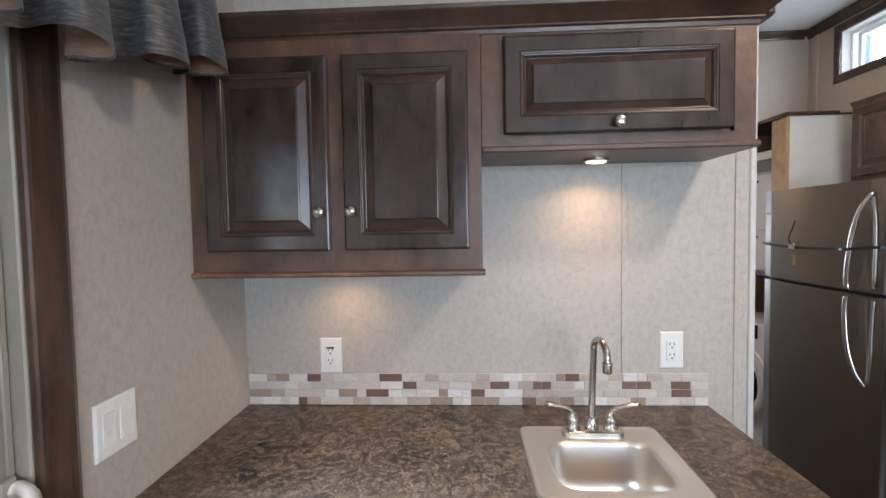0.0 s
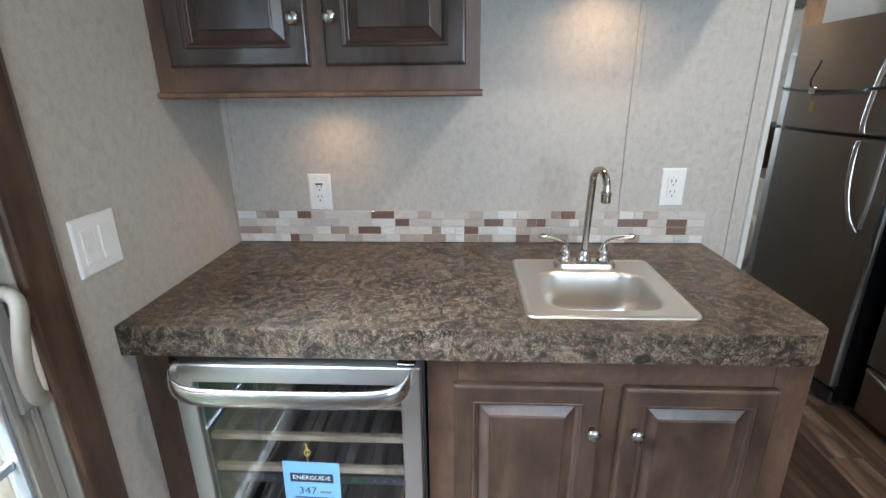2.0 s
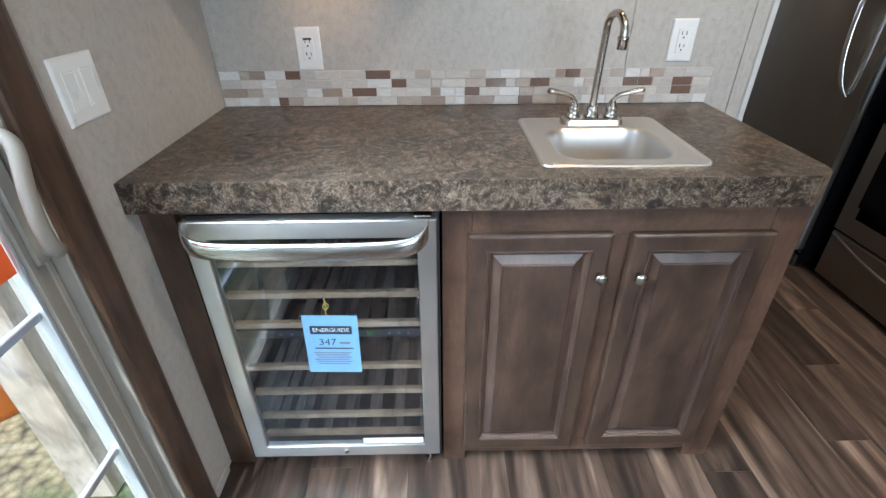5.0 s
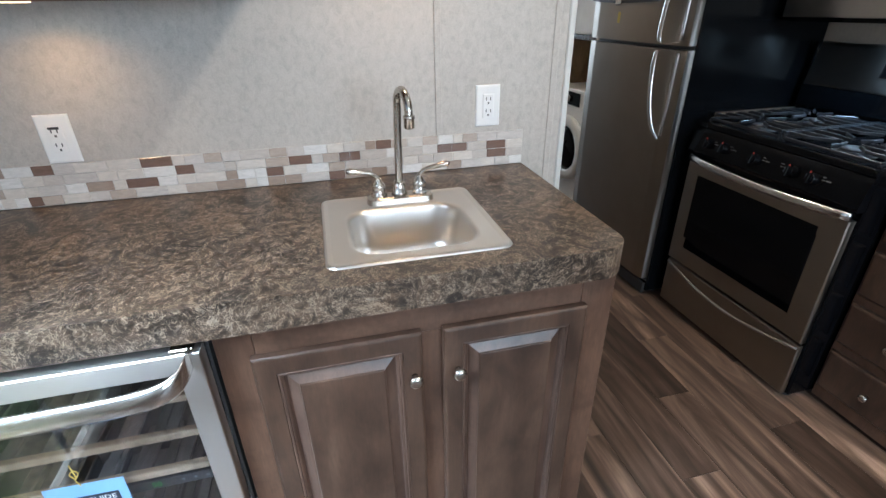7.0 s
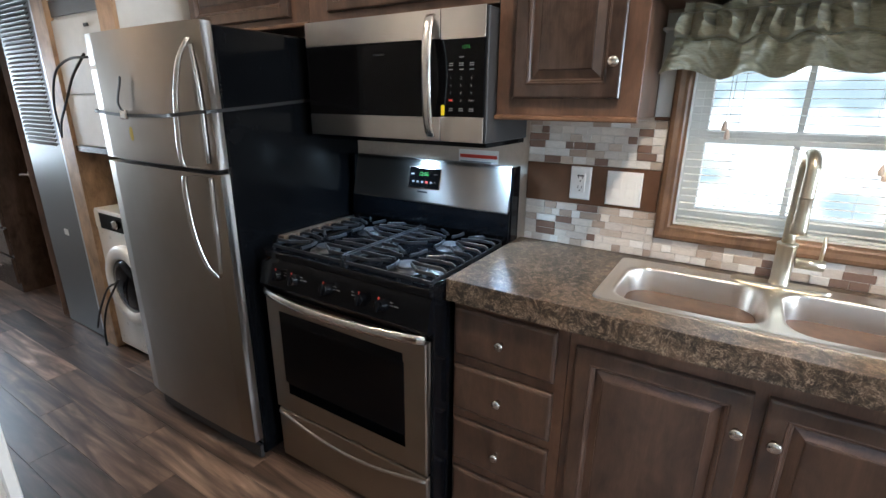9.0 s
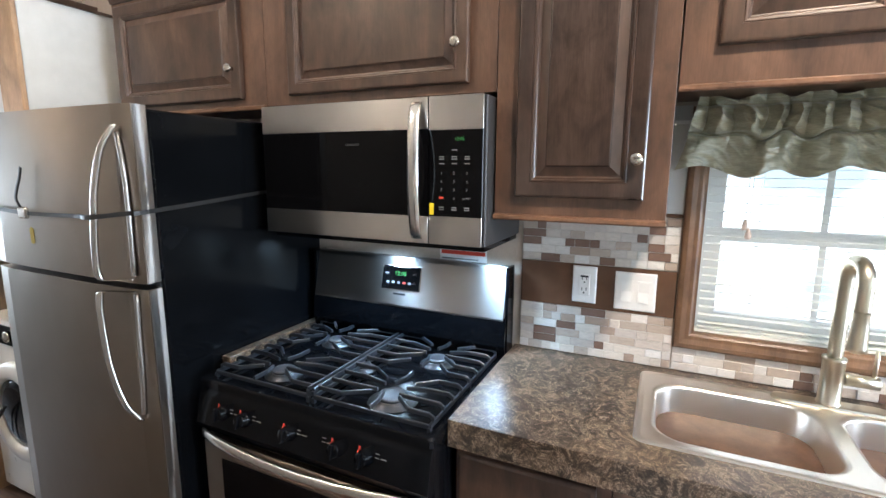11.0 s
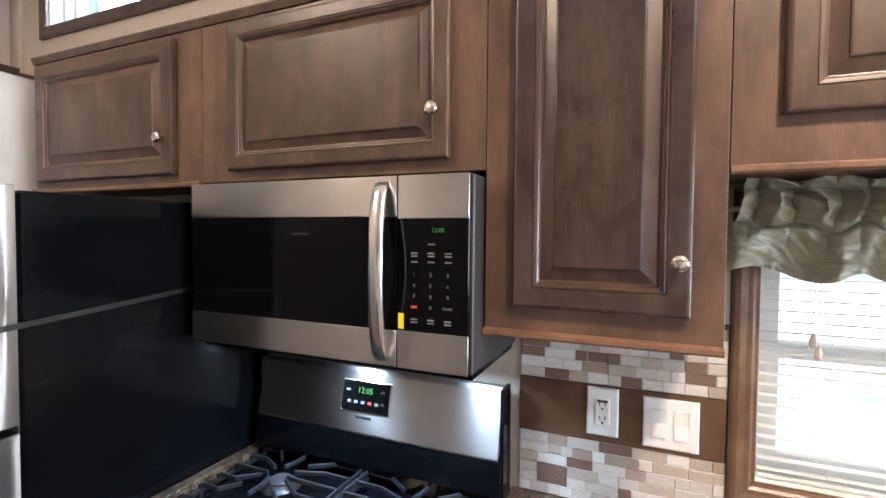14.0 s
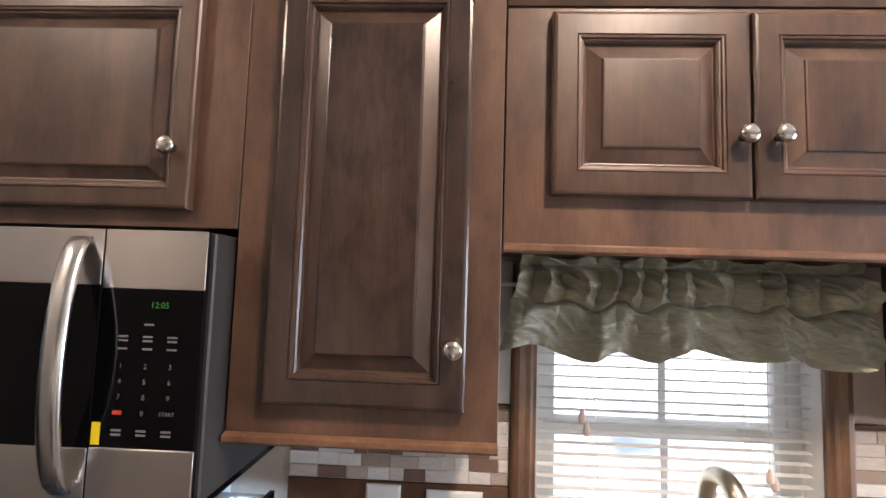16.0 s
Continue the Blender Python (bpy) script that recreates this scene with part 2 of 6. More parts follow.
M_GREEN = emitter("green display", (0.08, 1.0, 0.12), 0.3)
M_GREENDIM = emitter("dim green display", (0.08, 1.0, 0.12), 0.08)
M_LAMP = emitter("warm lamp lens", (1.0, 0.72, 0.42), 3.2)
M_LAMPCOOL = emitter("cool lamp lens", (0.85, 0.93, 1.0), 9.0)


def glass(name, tint, rough=0.0):
    n = Nodes(name, rough, color=tint)
    n.set(n.b, "Transmission Weight", 1.0)
    n.set(n.b, "IOR", 1.45)
    return n.mat


M_GLASS = glass("clear glass", (0.97, 0.99, 0.98))
M_COOLGLASS = glass("tinted cooler glass", (0.58, 0.63, 0.70))
M_COOLGLASS.node_tree.nodes["Principled BSDF"].inputs["IOR"].default_value = 1.7


def backdrop_mat():
    n = Nodes("bright hazy daylight", 1.0, color=(0, 0, 0), spec=0.0)
    big = n.noise(n.coords((1, 1.2, 2.2)), 1.6, 2, 0.5)
    r = n.ramp(big, "Fac", [(0.36, (0.20, 0.25, 0.28)), (0.44, (0.38, 0.44, 0.48)), (0.54, (0.95, 0.98, 1.0)), (0.7, (1, 1, 1))])
    n.link(r, 0, n.b, "Emission Color")
    n.set(n.b, "Emission Strength", 1.7)
    return n.mat


M_BACKDROP = backdrop_mat()


def laminate():
    n = Nodes("marbled brown laminate", 0.30, spec=0.38)
    mp = n.coords()
    big = n.noise(mp, 7.5, 4, 0.6, 0.8)
    mid = n.noise(mp, 18.0, 6, 0.66, 2.2)
    chip = n.noise(n.coords((1, 1, 1), rot=(0.3, 0.2, 0.6)), 30.0, 4, 0.62, 2.6)
    vein = n.noise(n.coords((1, 1, 1), rot=(0.2, 0.1, 0.5)), 21.0, 4, 0.60, 3.8)
    wisp = n.noise(n.coords((1, 1, 1), rot=(0.9, 0.4, 1.7)), 34.0, 3, 0.55, 3.0)
    base = n.ramp(mid, "Fac", [(0.32, (0.013, 0.010, 0.008)), (0.44, (0.040, 0.029, 0.0215)), (0.55, (0.082, 0.059, 0.043)), (0.68, (0.14, 0.106, 0.078))])
    tone = n.ramp(big, "Fac", [(0.34, (0.42, 0.41, 0.43)), (0.5, (0.95, 0.90, 0.86)), (0.66, (1.35, 1.20, 1.05))])
    c = n.mix(base.outputs[0], tone.outputs[0], 0.85, "MULTIPLY")
    c = n.mix(c, (0.31, 0.255, 0.20), 0.5, "MIX", n.ramp(chip, "Fac", [(0.61, (0, 0, 0)), (0.68, (0.55, 0.55, 0.55))]).outputs[0])
    where = n.ramp(mid, "Fac", [(0.40, (0.12, 0.12, 0.12)), (0.58, (1, 1, 1))])
    for src, tint in ((vein, (0.46, 0.375, 0.275)), (wisp, (0.36, 0.28, 0.20))):
        line = n.ramp(src, "Fac", [(0.470, (0, 0, 0)), (0.495, (0.74, 0.74, 0.74)), (0.520, (0, 0, 0))])
        c = n.mix(c, tint, 0.5, "MIX", n.mix(line.outputs[0], where.outputs[0], 1.0, "MULTIPLY"))
    n.color(c)
    n.rough(mid, "Fac", 0.24, 0.36)
    return n.mat


M_LAM = laminate()


def planks_mat():
    n = Nodes("wood-look vinyl plank", 0.40)
    a = n.noise(n.coords((5.0, 0.55, 1), shift=True), 2.0, 4, 0.55, 2.2)
    wv = n.add("ShaderNodeTexWave", Scale=0.9, Distortion=11.0, Detail=3.0, Detail_Scale=1.3, Detail_Roughness=0.6)
    wv.bands_direction = "X"
    n.link(n.coords((3.6, 0.55, 1), shift=True), "Vector", wv, "Vector")
    fine = n.noise(n.coords((120, 5, 1), shift=True), 2.0, 4, 0.6)
    info = n.add("ShaderNodeObjectInfo")
    tone = n.ramp(info, "Random", [(0.0, (0.45, 0.40, 0.37)), (0.25, (0.85, 0.78, 0.73)), (0.7, (1.35, 1.25, 1.16)), (1.0, (2.2, 2.08, 1.95))])
    c = n.ramp(a, "Fac", [(0.28, (0.025, 0.0175, 0.0135)), (0.46, (0.068, 0.048, 0.037)), (0.58, (0.112, 0.081, 0.063)), (0.72, (0.185, 0.143, 0.116))])
    c = n.mix(c.outputs[0], n.ramp(wv, "Fac", [(0.0, (0.44, 0.41, 0.39)), (0.3, (0.95, 0.93, 0.91)), (0.8, (1.25, 1.22, 1.2))]).outputs[0], 0.85, "MULTIPLY")
    c = n.mix(c, n.ramp(fine, "Fac", [(0.35, (0.74, 0.72, 0.71)), (0.62, (1.06, 1.06, 1.06))]).outputs[0], 0.5, "MULTIPLY")
    n.color(n.mix(c, tone.outputs[0], 1.0, "MULTIPLY"))
    n.rough(fine, "Fac", 0.30, 0.46)
    n.bump(fine, "Fac", 0.1, 0.001)
    return n.mat


M_PLANK = planks_mat()


def tile_mat():
    n = Nodes("stone and glass mosaic", 0.3)
    info = n.add("ShaderNodeObjectInfo")
    pick = n.ramp(info, "Random", [(0.0, (0.185, 0.120, 0.095)), (0.12, (0.36, 0.285, 0.235)), (0.20, (0.47, 0.40, 0.345)), (0.36, (0.56, 0.525, 0.495)), (0.56, (0.62, 0.575, 0.525)), (0.74, (0.70, 0.685, 0.665)), (0.90, (0.52, 0.475, 0.435))], True)
    grain = n.noise(n.coords((1, 1, 3), shift=True), 45.0, 4, 0.6, 0.8)
    n.color(n.mix(pick.outputs[0], n.ramp(grain, "Fac", [(0.3, (0.80, 0.79, 0.78)), (0.7, (1.08, 1.07, 1.06))]).outputs[0], 0.7, "MULTIPLY"))
    n.rough(info, "Random", 0.14, 0.42)
    n.bump(grain, "Fac", 0.1, 0.001)
    return n.mat


M_TILE = tile_mat()


def fabric(name, a, b, c, through_light=0.0, slubs=1.0, gloss=0.48):
    n = Nodes(name, gloss)
    n.set(n.b, "Sheen Weight", 0.2)
    n.set(n.b, "Specular IOR Level", 0.5 if gloss > 0.4 else 0.9)
    weave = n.noise(n.coords((60, 60, 500)), 1.0, 3, 0.6)
    slub = n.noise(n.coords((34, 34, 210)), 1.0, 4, 0.75)
    mid = lambda p: tuple(q + (o - q) * slubs for q, o in zip(b, p))
    r = n.ramp(slub, "Fac", [(0.3, mid(a)), (0.5, b), (0.75, mid(c))])
    col = n.mix(r.outputs[0], n.ramp(weave, "Fac", [(0.35, (0.7, 0.7, 0.7)), (0.65, (1.15, 1.15, 1.15))]).outputs[0], 0.6, "MULTIPLY")
    n.color(col)
    n.bump(weave, "Fac", 0.25, 0.001)
    if through_light:
        tr = n.add("ShaderNodeBsdfTranslucent")
        n.t.links.new(col, tr.inputs["Color"])
        mx = n.add("ShaderNodeMixShader")
        mx.inputs[0].default_value = through_light
        n.t.links.new(n.b.outputs[0], mx.inputs[1])
        n.t.links.new(tr.outputs[0], mx.inputs[2])
        n.t.links.new(mx.outputs[0], n.t.nodes["Material Output"].inputs["Surface"])
    return n.mat


M_FAB = fabric("grey-blue slub fabric", (0.012, 0.013, 0.015), (0.047, 0.048, 0.052), (0.19, 0.185, 0.18))
M_FABGREEN = fabric("olive green satin fabric", (0.22, 0.212, 0.145), (0.33, 0.318, 0.222), (0.46, 0.445, 0.325), 0.05, 0.55, 0.36)
M_LINING = fabric("tan lining", (0.17, 0.095, 0.058), (0.26, 0.15, 0.095), (0.34, 0.21, 0.13))


def ground_mat():
    n = Nodes("gravel and grass ground", 0.9)
    mp = n.coords()
    st = n.add("ShaderNodeTexVoronoi", Scale=26.0)
    n.link(mp, "Vector", st, "Vector")
    patch = n.noise(mp, 1.3, 4, 0.6, 0.5)
    grit = n.noise(mp, 60.0, 4)
    stones = n.ramp(st, "Distance", [(0.0, (0.42, 0.36, 0.22)), (0.5, (0.26, 0.22, 0.13)), (0.9, (0.06, 0.05, 0.035))])
    grass = n.ramp(grit, "Fac", [(0.3, (0.03, 0.05, 0.015)), (0.6, (0.10, 0.14, 0.045)), (0.8, (0.28, 0.30, 0.14))])
    n.color(n.mix(stones.outputs[0], grass.outputs[0], 0.5, "MIX", n.ramp(patch, "Fac", [(0.45, (0, 0, 0)), (0.56, (1, 1, 1))]).outputs[0]))
    n.bump(grit, "Fac", 0.6, 0.02)
    return n.mat


M_GROUND = ground_mat()

# ---- builders ----
BAR = lambda y: Matrix(((1, 0, 0, 0), (0, 0, -1, y), (0, 1, 0, 0), (0, 0, 0, 1)))       # u = x, v = z, w towards -y
KIT = lambda x: Matrix(((0, 0, -1, x), (-1, 0, 0, 0), (0, 1, 0, 0), (0, 0, 0, 1)))      # u = -y, v = z, w towards -x
LEFT = lambda x: Matrix(((0, 0, 1, x), (1, 0, 0, 0), (0, 1, 0, 0), (0, 0, 0, 1)))       # u = y, v = z, w towards +x
I4 = Matrix.Identity(4)


def mesh_of(bm, material, smooth=False):
    bmesh.ops.recalc_face_normals(bm, faces=bm.faces)
    me = bpy.data.meshes.new("m")
    bm.to_mesh(me)
    bm.free()
    if material:
        me.materials.append(material)
    if smooth:
        me.polygons.foreach_set("use_smooth", [True] * len(me.polygons))
    return me


def thing(name, at, label, category, group="", kind=""):
    ob = new(name)
    ob.location = at
    ob.empty_display_size = 0.05
    return tagged(ob, label, category, group, kind)


def part(name, bm, material, parent=None, label="", smooth=False):
    """Links bm, which is in world metres, as one mesh under parent."""
    ob = new(name, mesh_of(bm, material, smooth))
    if parent is not None:
        ob.parent = parent
        off = parent.location if parent.parent is None else Vector((0, 0, 0))
        ob.matrix_parent_inverse = Matrix.Translation(-off)
    if label:
        ob["label"] = label
    return ob


def solo(name, bm, material, label, category, group="", kind="", smooth=False):
    return tagged(part(name, bm, material, None, "", smooth), label, category, group, kind)


def box(bm, M, u0, u1, v0, v1, w0, w1, bev=0.0, seg=1):
    vs = [bm.verts.new(M @ Vector((u, v, w))) for w in (w0, w1) for v in (v0, v1) for u in (u0, u1)]
    fs = [bm.faces.new([vs[i] for i in f]) for f in ((0, 2, 3, 1), (4, 5, 7, 6), (0, 1, 5, 4), (2, 6, 7, 3), (0, 4, 6, 2), (1, 3, 7, 5))]
    if bev:
        es = list({e for f in fs for e in f.edges})
        bmesh.ops.bevel(bm, geom=es, offset=bev, segments=seg, affect="EDGES", profile=0.6)
    return bm


def B(M, *a, **k):
    return box(bmesh.new(), M, *a, **k)


def W(x0, x1, y0, y1, z0, z1, bev=0.0, seg=1):
    return box(bmesh.new(), I4, x0, x1, y0, y1, z0, z1, bev, seg)


def loft(bm, loops, closed=True, cap_first=False, cap_last=False):
    rings = [[bm.verts.new(p) for p in loop] for loop in loops]
    for a, b in zip(rings, rings[1:]):
        n = len(a)
        for i in range(n if closed else n - 1):
            j = (i + 1) % n
            bm.faces.new((a[i], a[j], b[j], b[i]))
    if cap_first:
        bm.faces.new(rings[0][::-1])
    if cap_last:
        bm.faces.new(rings[-1])
    return bm


def rect_loops(bm, M, u0, u1, v0, v1, steps, cap=True):
    """Nested rectangles of (inset, height), for mouldings and raised panels."""
    loops = []
    for i, h in steps:
        loops.append([M @ Vector(p) for p in ((u0 + i, v0 + i, h), (u1 - i, v0 + i, h), (u1 - i, v1 - i, h), (u0 + i, v1 - i, h))])
    return loft(bm, loops, True, False, cap)


def lathe(bm, M, profile, seg=20):
    loops = [[M @ Vector((r * math.cos(2 * math.pi * k / seg), r * math.sin(2 * math.pi * k / seg), h)) for k in range(seg)] for r, h in profile]
    return loft(bm, loops, True, True, True)


def tube(bm, pts, r, seg=10, flat=1.0, up=(0, 0, 1), radii=None):
    """A swept round or flattened bar along pts; flat scales the width across up."""
    pts = [Vector(p) for p in pts]
    loops = []
    for i, p in enumerate(pts):
        d = (pts[min(i + 1, len(pts) - 1)] - pts[max(i - 1, 0)]).normalized()
        u = Vector(up)
        a = d.cross(u)
        a = a.normalized() if a.length > 1e-4 else d.orthogonal().normalized()
        b = a.cross(d).normalized()
        rr = radii[i] if radii else r
        loops.append([p + a * (rr * flat * math.cos(2 * math.pi * k / seg)) + b * (rr * math.sin(2 * math.pi * k / seg)) for k in range(seg)])
    return loft(bm, loops, True, True, True)


def blade(bm, pts, across, out, ra, ro, n=14):
    """A bar of oval section along pts: radius ra along the unit way across, ro along out."""
    A, O = Vector(across), Vector(out)
    return loft(bm, [[Vector(p) + A * (ra * math.cos(2 * math.pi * k / n)) + O * (ro * math.sin(2 * math.pi * k / n)) for k in range(n)] for p in pts], True, True, True)


def curve_pts(ctrl, n=8):
    """Catmull-Rom points through ctrl."""
    c = [Vector(p) for p in ctrl]
    c = [2 * c[0] - c[1]] + c + [2 * c[-1] - c[-2]]
    out = []
    for i in range(1, len(c) - 2):
        for k in range(n):
            t = k / n
            p0, p1, p2, p3 = c[i - 1], c[i], c[i + 1], c[i + 2]
            out.append(0.5 * ((2 * p1) + (p2 - p0) * t + (2 * p0 - 5 * p1 + 4 * p2 - p3) * t * t + (3 * p1 - p0 - 3 * p2 + p3) * t ** 3))
    out.append(c[-2])
    return out


def rrect(cx, cy, hx, hy, r, z, n=6):
    pts = []
    for sx, sy, a0 in ((1, 1, 0), (-1, 1, 90), (-1, -1, 180), (1, -1, 270)):
        for k in range(n + 1):
            a = radians(a0 + 90 * k / n)
            pts.append(Vector((cx + sx * (hx - r) + r * math.cos(a), cy + sy * (hy - r) + r * math.sin(a), z)))
    return pts


def words(name, text, M, u, v, w, size, material, parent, align="CENTER"):
    cu = bpy.data.curves.new("t", "FONT")
    cu.body, cu.size, cu.align_x, cu.align_y, cu.resolution_u = text, size, align, "CENTER", 2
    ob = new("t", cu)
    bpy.context.view_layer.update()
    me = bpy.data.meshes.new_from_object(ob.evaluated_get(bpy.context.evaluated_depsgraph_get()))
    bpy.data.objects.remove(ob)
    me.transform(M @ Matrix.Translation((u, v, w)))
    me.materials.clear()
    me.materials.append(material)
    bm = bmesh.new()
    bm.from_mesh(me)
    return part(name, bm, material, parent)


def bar_ink(M, u0, u1, v0, v1, w, material, parent, name="print"):
    return part(name, B(M, u0, u1, v0, v1, w, w + 0.0004), material, parent)


def knob(M, u, v, w, parent, r=0.0155):
    P = M @ Matrix.Translation((u, v, w))
    bm = lathe(bmesh.new(), P, [(0.007, 0), (0.0055, 0.006), (0.0055, 0.012), (r * 0.8, 0.016), (r, 0.019), (r, 0.022), (r * 0.85, 0.0255), (r * 0.45, 0.0275)], 20)
    return part("knob", bm, M_CHROME, parent, "brushed nickel mushroom knob", True)


def cab_door(M, u0, u1, v0, v1, w, parent, knob_at=None, stile=0.045, thick=0.020, mat=None, inset=0.080):
    """A raised-panel door proud of a face frame at height w; inset is from the edge to the raised panel."""
    s, T, e = stile - 0.004, w + thick, inset
    mat = mat or M_DOORWOOD
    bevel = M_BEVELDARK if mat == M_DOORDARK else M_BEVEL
    bm = rect_loops(bmesh.new(), M, u0, u1, v0, v1, [(0, w + 0.001), (0, T - 0.004), (0.003, T - 0.001), (0.007, T), (s, T), (s + 0.001, T - 0.002)], False)
    d = part("door", bm, mat, parent, "raised-panel maple door")
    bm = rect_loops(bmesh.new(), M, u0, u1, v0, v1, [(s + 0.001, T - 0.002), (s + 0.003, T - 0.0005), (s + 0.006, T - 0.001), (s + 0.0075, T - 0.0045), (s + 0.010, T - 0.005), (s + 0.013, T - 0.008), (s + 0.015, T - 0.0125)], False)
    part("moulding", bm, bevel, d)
    # The slope's catch of light is painted as lighter wood.
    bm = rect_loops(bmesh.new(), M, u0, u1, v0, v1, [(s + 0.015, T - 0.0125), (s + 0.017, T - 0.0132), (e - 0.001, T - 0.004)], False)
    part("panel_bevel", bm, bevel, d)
    bm = rect_loops(bmesh.new(), M, u0, u1, v0, v1, [(e - 0.001, T - 0.004), (e, T - 0.0015), (e + 0.003, T - 0.0006), (e + 0.008, T - 0.0006)])
    part("panel", bm, mat, d)
    if knob_at:
        knob(M, knob_at[0], knob_at[1], T, d)
    return d


def drawer_front(M, u0, u1, v0, v1, w, parent):
    bm = rect_loops(bmesh.new(), M, u0, u1, v0, v1, [(0, w + 0.001), (0, w + 0.012), (0.004, w + 0.016), (0.010, w + 0.019), (0.014, w + 0.019)])
    d = part("drawer_front", bm, M_DOORWOOD, parent)
    knob(M, (u0 + u1) / 2, (v0 + v1) / 2, w + 0.019, d, 0.0145)
    return d


def crown(bm, M, u0, u1, v0, prof, ret0=None, ret1=None):
    """A straight moulding: prof is a list of (v above v0, w), run from u0 to u1; mitred ends splay by w where ret is given."""
    loops = []
    for u, sgn, on in ((u0, -1, ret0), (u1, 1, ret1)):
        loops.append([M @ Vector((u + (sgn * w if on else 0), v0 + v, w)) for v, w in prof])
    return loft(bm, loops, True, True, True)


CROWN = [(0, -0.02), (0, 0.004), (0.010, 0.006), (0.014, 0.012), (0.018, 0.012), (0.034, 0.030), (0.046, 0.046), (0.050, 0.050), (0.060, 0.052), (0.060, -0.02)]
LIPP = [(0, -0.01), (0, 0.010), (0.004, 0.013), (0.012, 0.013), (0.016, 0.004), (0.016, -0.01)]


def outlet(M, u, v, parent_name, label, usb=False):
    t = thing(parent_name, M @ Vector((u, v, 0)), label, "electrical outlet", "wall outlets")
    part("cover_plate", rect_loops(bmesh.new(), M, u - 0.037, u + 0.037, v - 0.059, v + 0.059, [(0, 0.0), (0, 0.003), (0.003, 0.0055), (0.006, 0.006)]), M_WHITE, t)
    part("receptacle", B(M, u - 0.017, u + 0.017, v - 0.034, v + 0.034, 0.005, 0.0085, bev=0.0015), M_WHITE, t)
    for dv in (-0.017, 0.017):
        if usb and dv > 0:
            bar_ink(M, u - 0.012, u + 0.012, v + 0.024, v + 0.030, 0.0085, M_DARKPLASTIC, t, "usb_port")
        for du in (-0.0065, 0.0065):
            bar_ink(M, u + du - 0.0012, u + du + 0.0012, v + dv - 0.001, v + dv + 0.008, 0.0085, M_DARKPLASTIC, t, "slot")
        bar_ink(M, u - 0.0022, u + 0.0022, v + dv - 0.011, v + dv - 0.006, 0.0085, M_DARKPLASTIC, t, "slot")
    for dv in (-0.046, 0.046):
        part("screw", lathe(bmesh.new(), M @ Matrix.Translation((u, v + dv, 0.0058)), [(0.003, 0), (0.0028, 0.001)], 8), M_WHITE, t)
    return t


def switch_plate(M, u, v, label):
    t = thing("light_switch", M @ Vector((u, v, 0)), label, "light switch", "wall switches")
    part("cover_plate", rect_loops(bmesh.new(), M, u - 0.059, u + 0.059, v - 0.059, v + 0.059, [(0, 0.0), (0, 0.003), (0.003, 0.0055), (0.006, 0.006)]), M_WHITE, t)
    for du in (-0.024, 0.024):
        part("rocker_frame", rect_loops(bmesh.new(), M, u + du - 0.0175, u + du + 0.0175, v - 0.0345, v + 0.0345, [(0, 0.0055), (0, 0.0085), (0.003, 0.0085), (0.003, 0.005)], False), M_WHITE, t)
        bm = bmesh.new()
        loops = [[M @ Vector((u + du + su * 0.0140, v + vv, ww)) for su, ww in ((-1, 0.004), (1, 0.004), (1, h), (-1, h))] for vv, h in ((-0.031, 0.011), (0, 0.0068), (0.031, 0.0085))]
        loft(bm, loops, True, True, True)
        part("rocker", bm, M_WHITE, t)
    return t

# ---- setting ----
XK, CEIL = 3.18, 2.89        # kitchen wall, ceiling height


def struct(name, bm, mat, label, category):
    return solo(name, bm, mat, label, category, kind="structure")


def wall_with_hole(name, M, u0, u1, v0, v1, holes, w0, w1, mat, label):
    """A slab in (u, v) with rectangular openings, cut into boxes."""
    us = sorted({u0, u1, *[h[0] for h in holes], *[h[1] for h in holes]})
    vs = sorted({v0, v1, *[h[2] for h in holes], *[h[3] for h in holes]})
    bm = bmesh.new()
    grid = {}

    def vert(i, j, w):
        key = (i, j, w)
        if key not in grid:
            grid[key] = bm.verts.new(M @ Vector((us[i], vs[j], w)))
        return grid[key]

    def solid(i, j):
        if not (0 <= i < len(us) - 1 and 0 <= j < len(vs) - 1):
            return False
        cu, cv = (us[i] + us[i + 1]) / 2, (vs[j] + vs[j + 1]) / 2
        return not any(h[0] < cu < h[1] and h[2] < cv < h[3] for h in holes)

    for i in range(len(us) - 1):
        for j in range(len(vs) - 1):
            if not solid(i, j):
                continue
            bm.faces.new([vert(i, j, w1), vert(i + 1, j, w1), vert(i + 1, j + 1, w1), vert(i, j + 1, w1)])
            bm.faces.new([vert(i, j, w0), vert(i, j + 1, w0), vert(i + 1, j + 1, w0), vert(i + 1, j, w0)])
            for (di, dj), (a, b) in (((-1, 0), ((i, j), (i, j + 1))), ((1, 0), ((i + 1, j + 1), (i + 1, j))), ((0, -1), ((i + 1, j), (i, j))), ((0, 1), ((i, j + 1), (i + 1, j + 1)))):
                if not solid(i + di, j + dj):
                    bm.faces.new([vert(*a, w0), vert(*a, w1), vert(*b, w1), vert(*b, w0)])
    return struct(name, bm, mat, label, "wall")


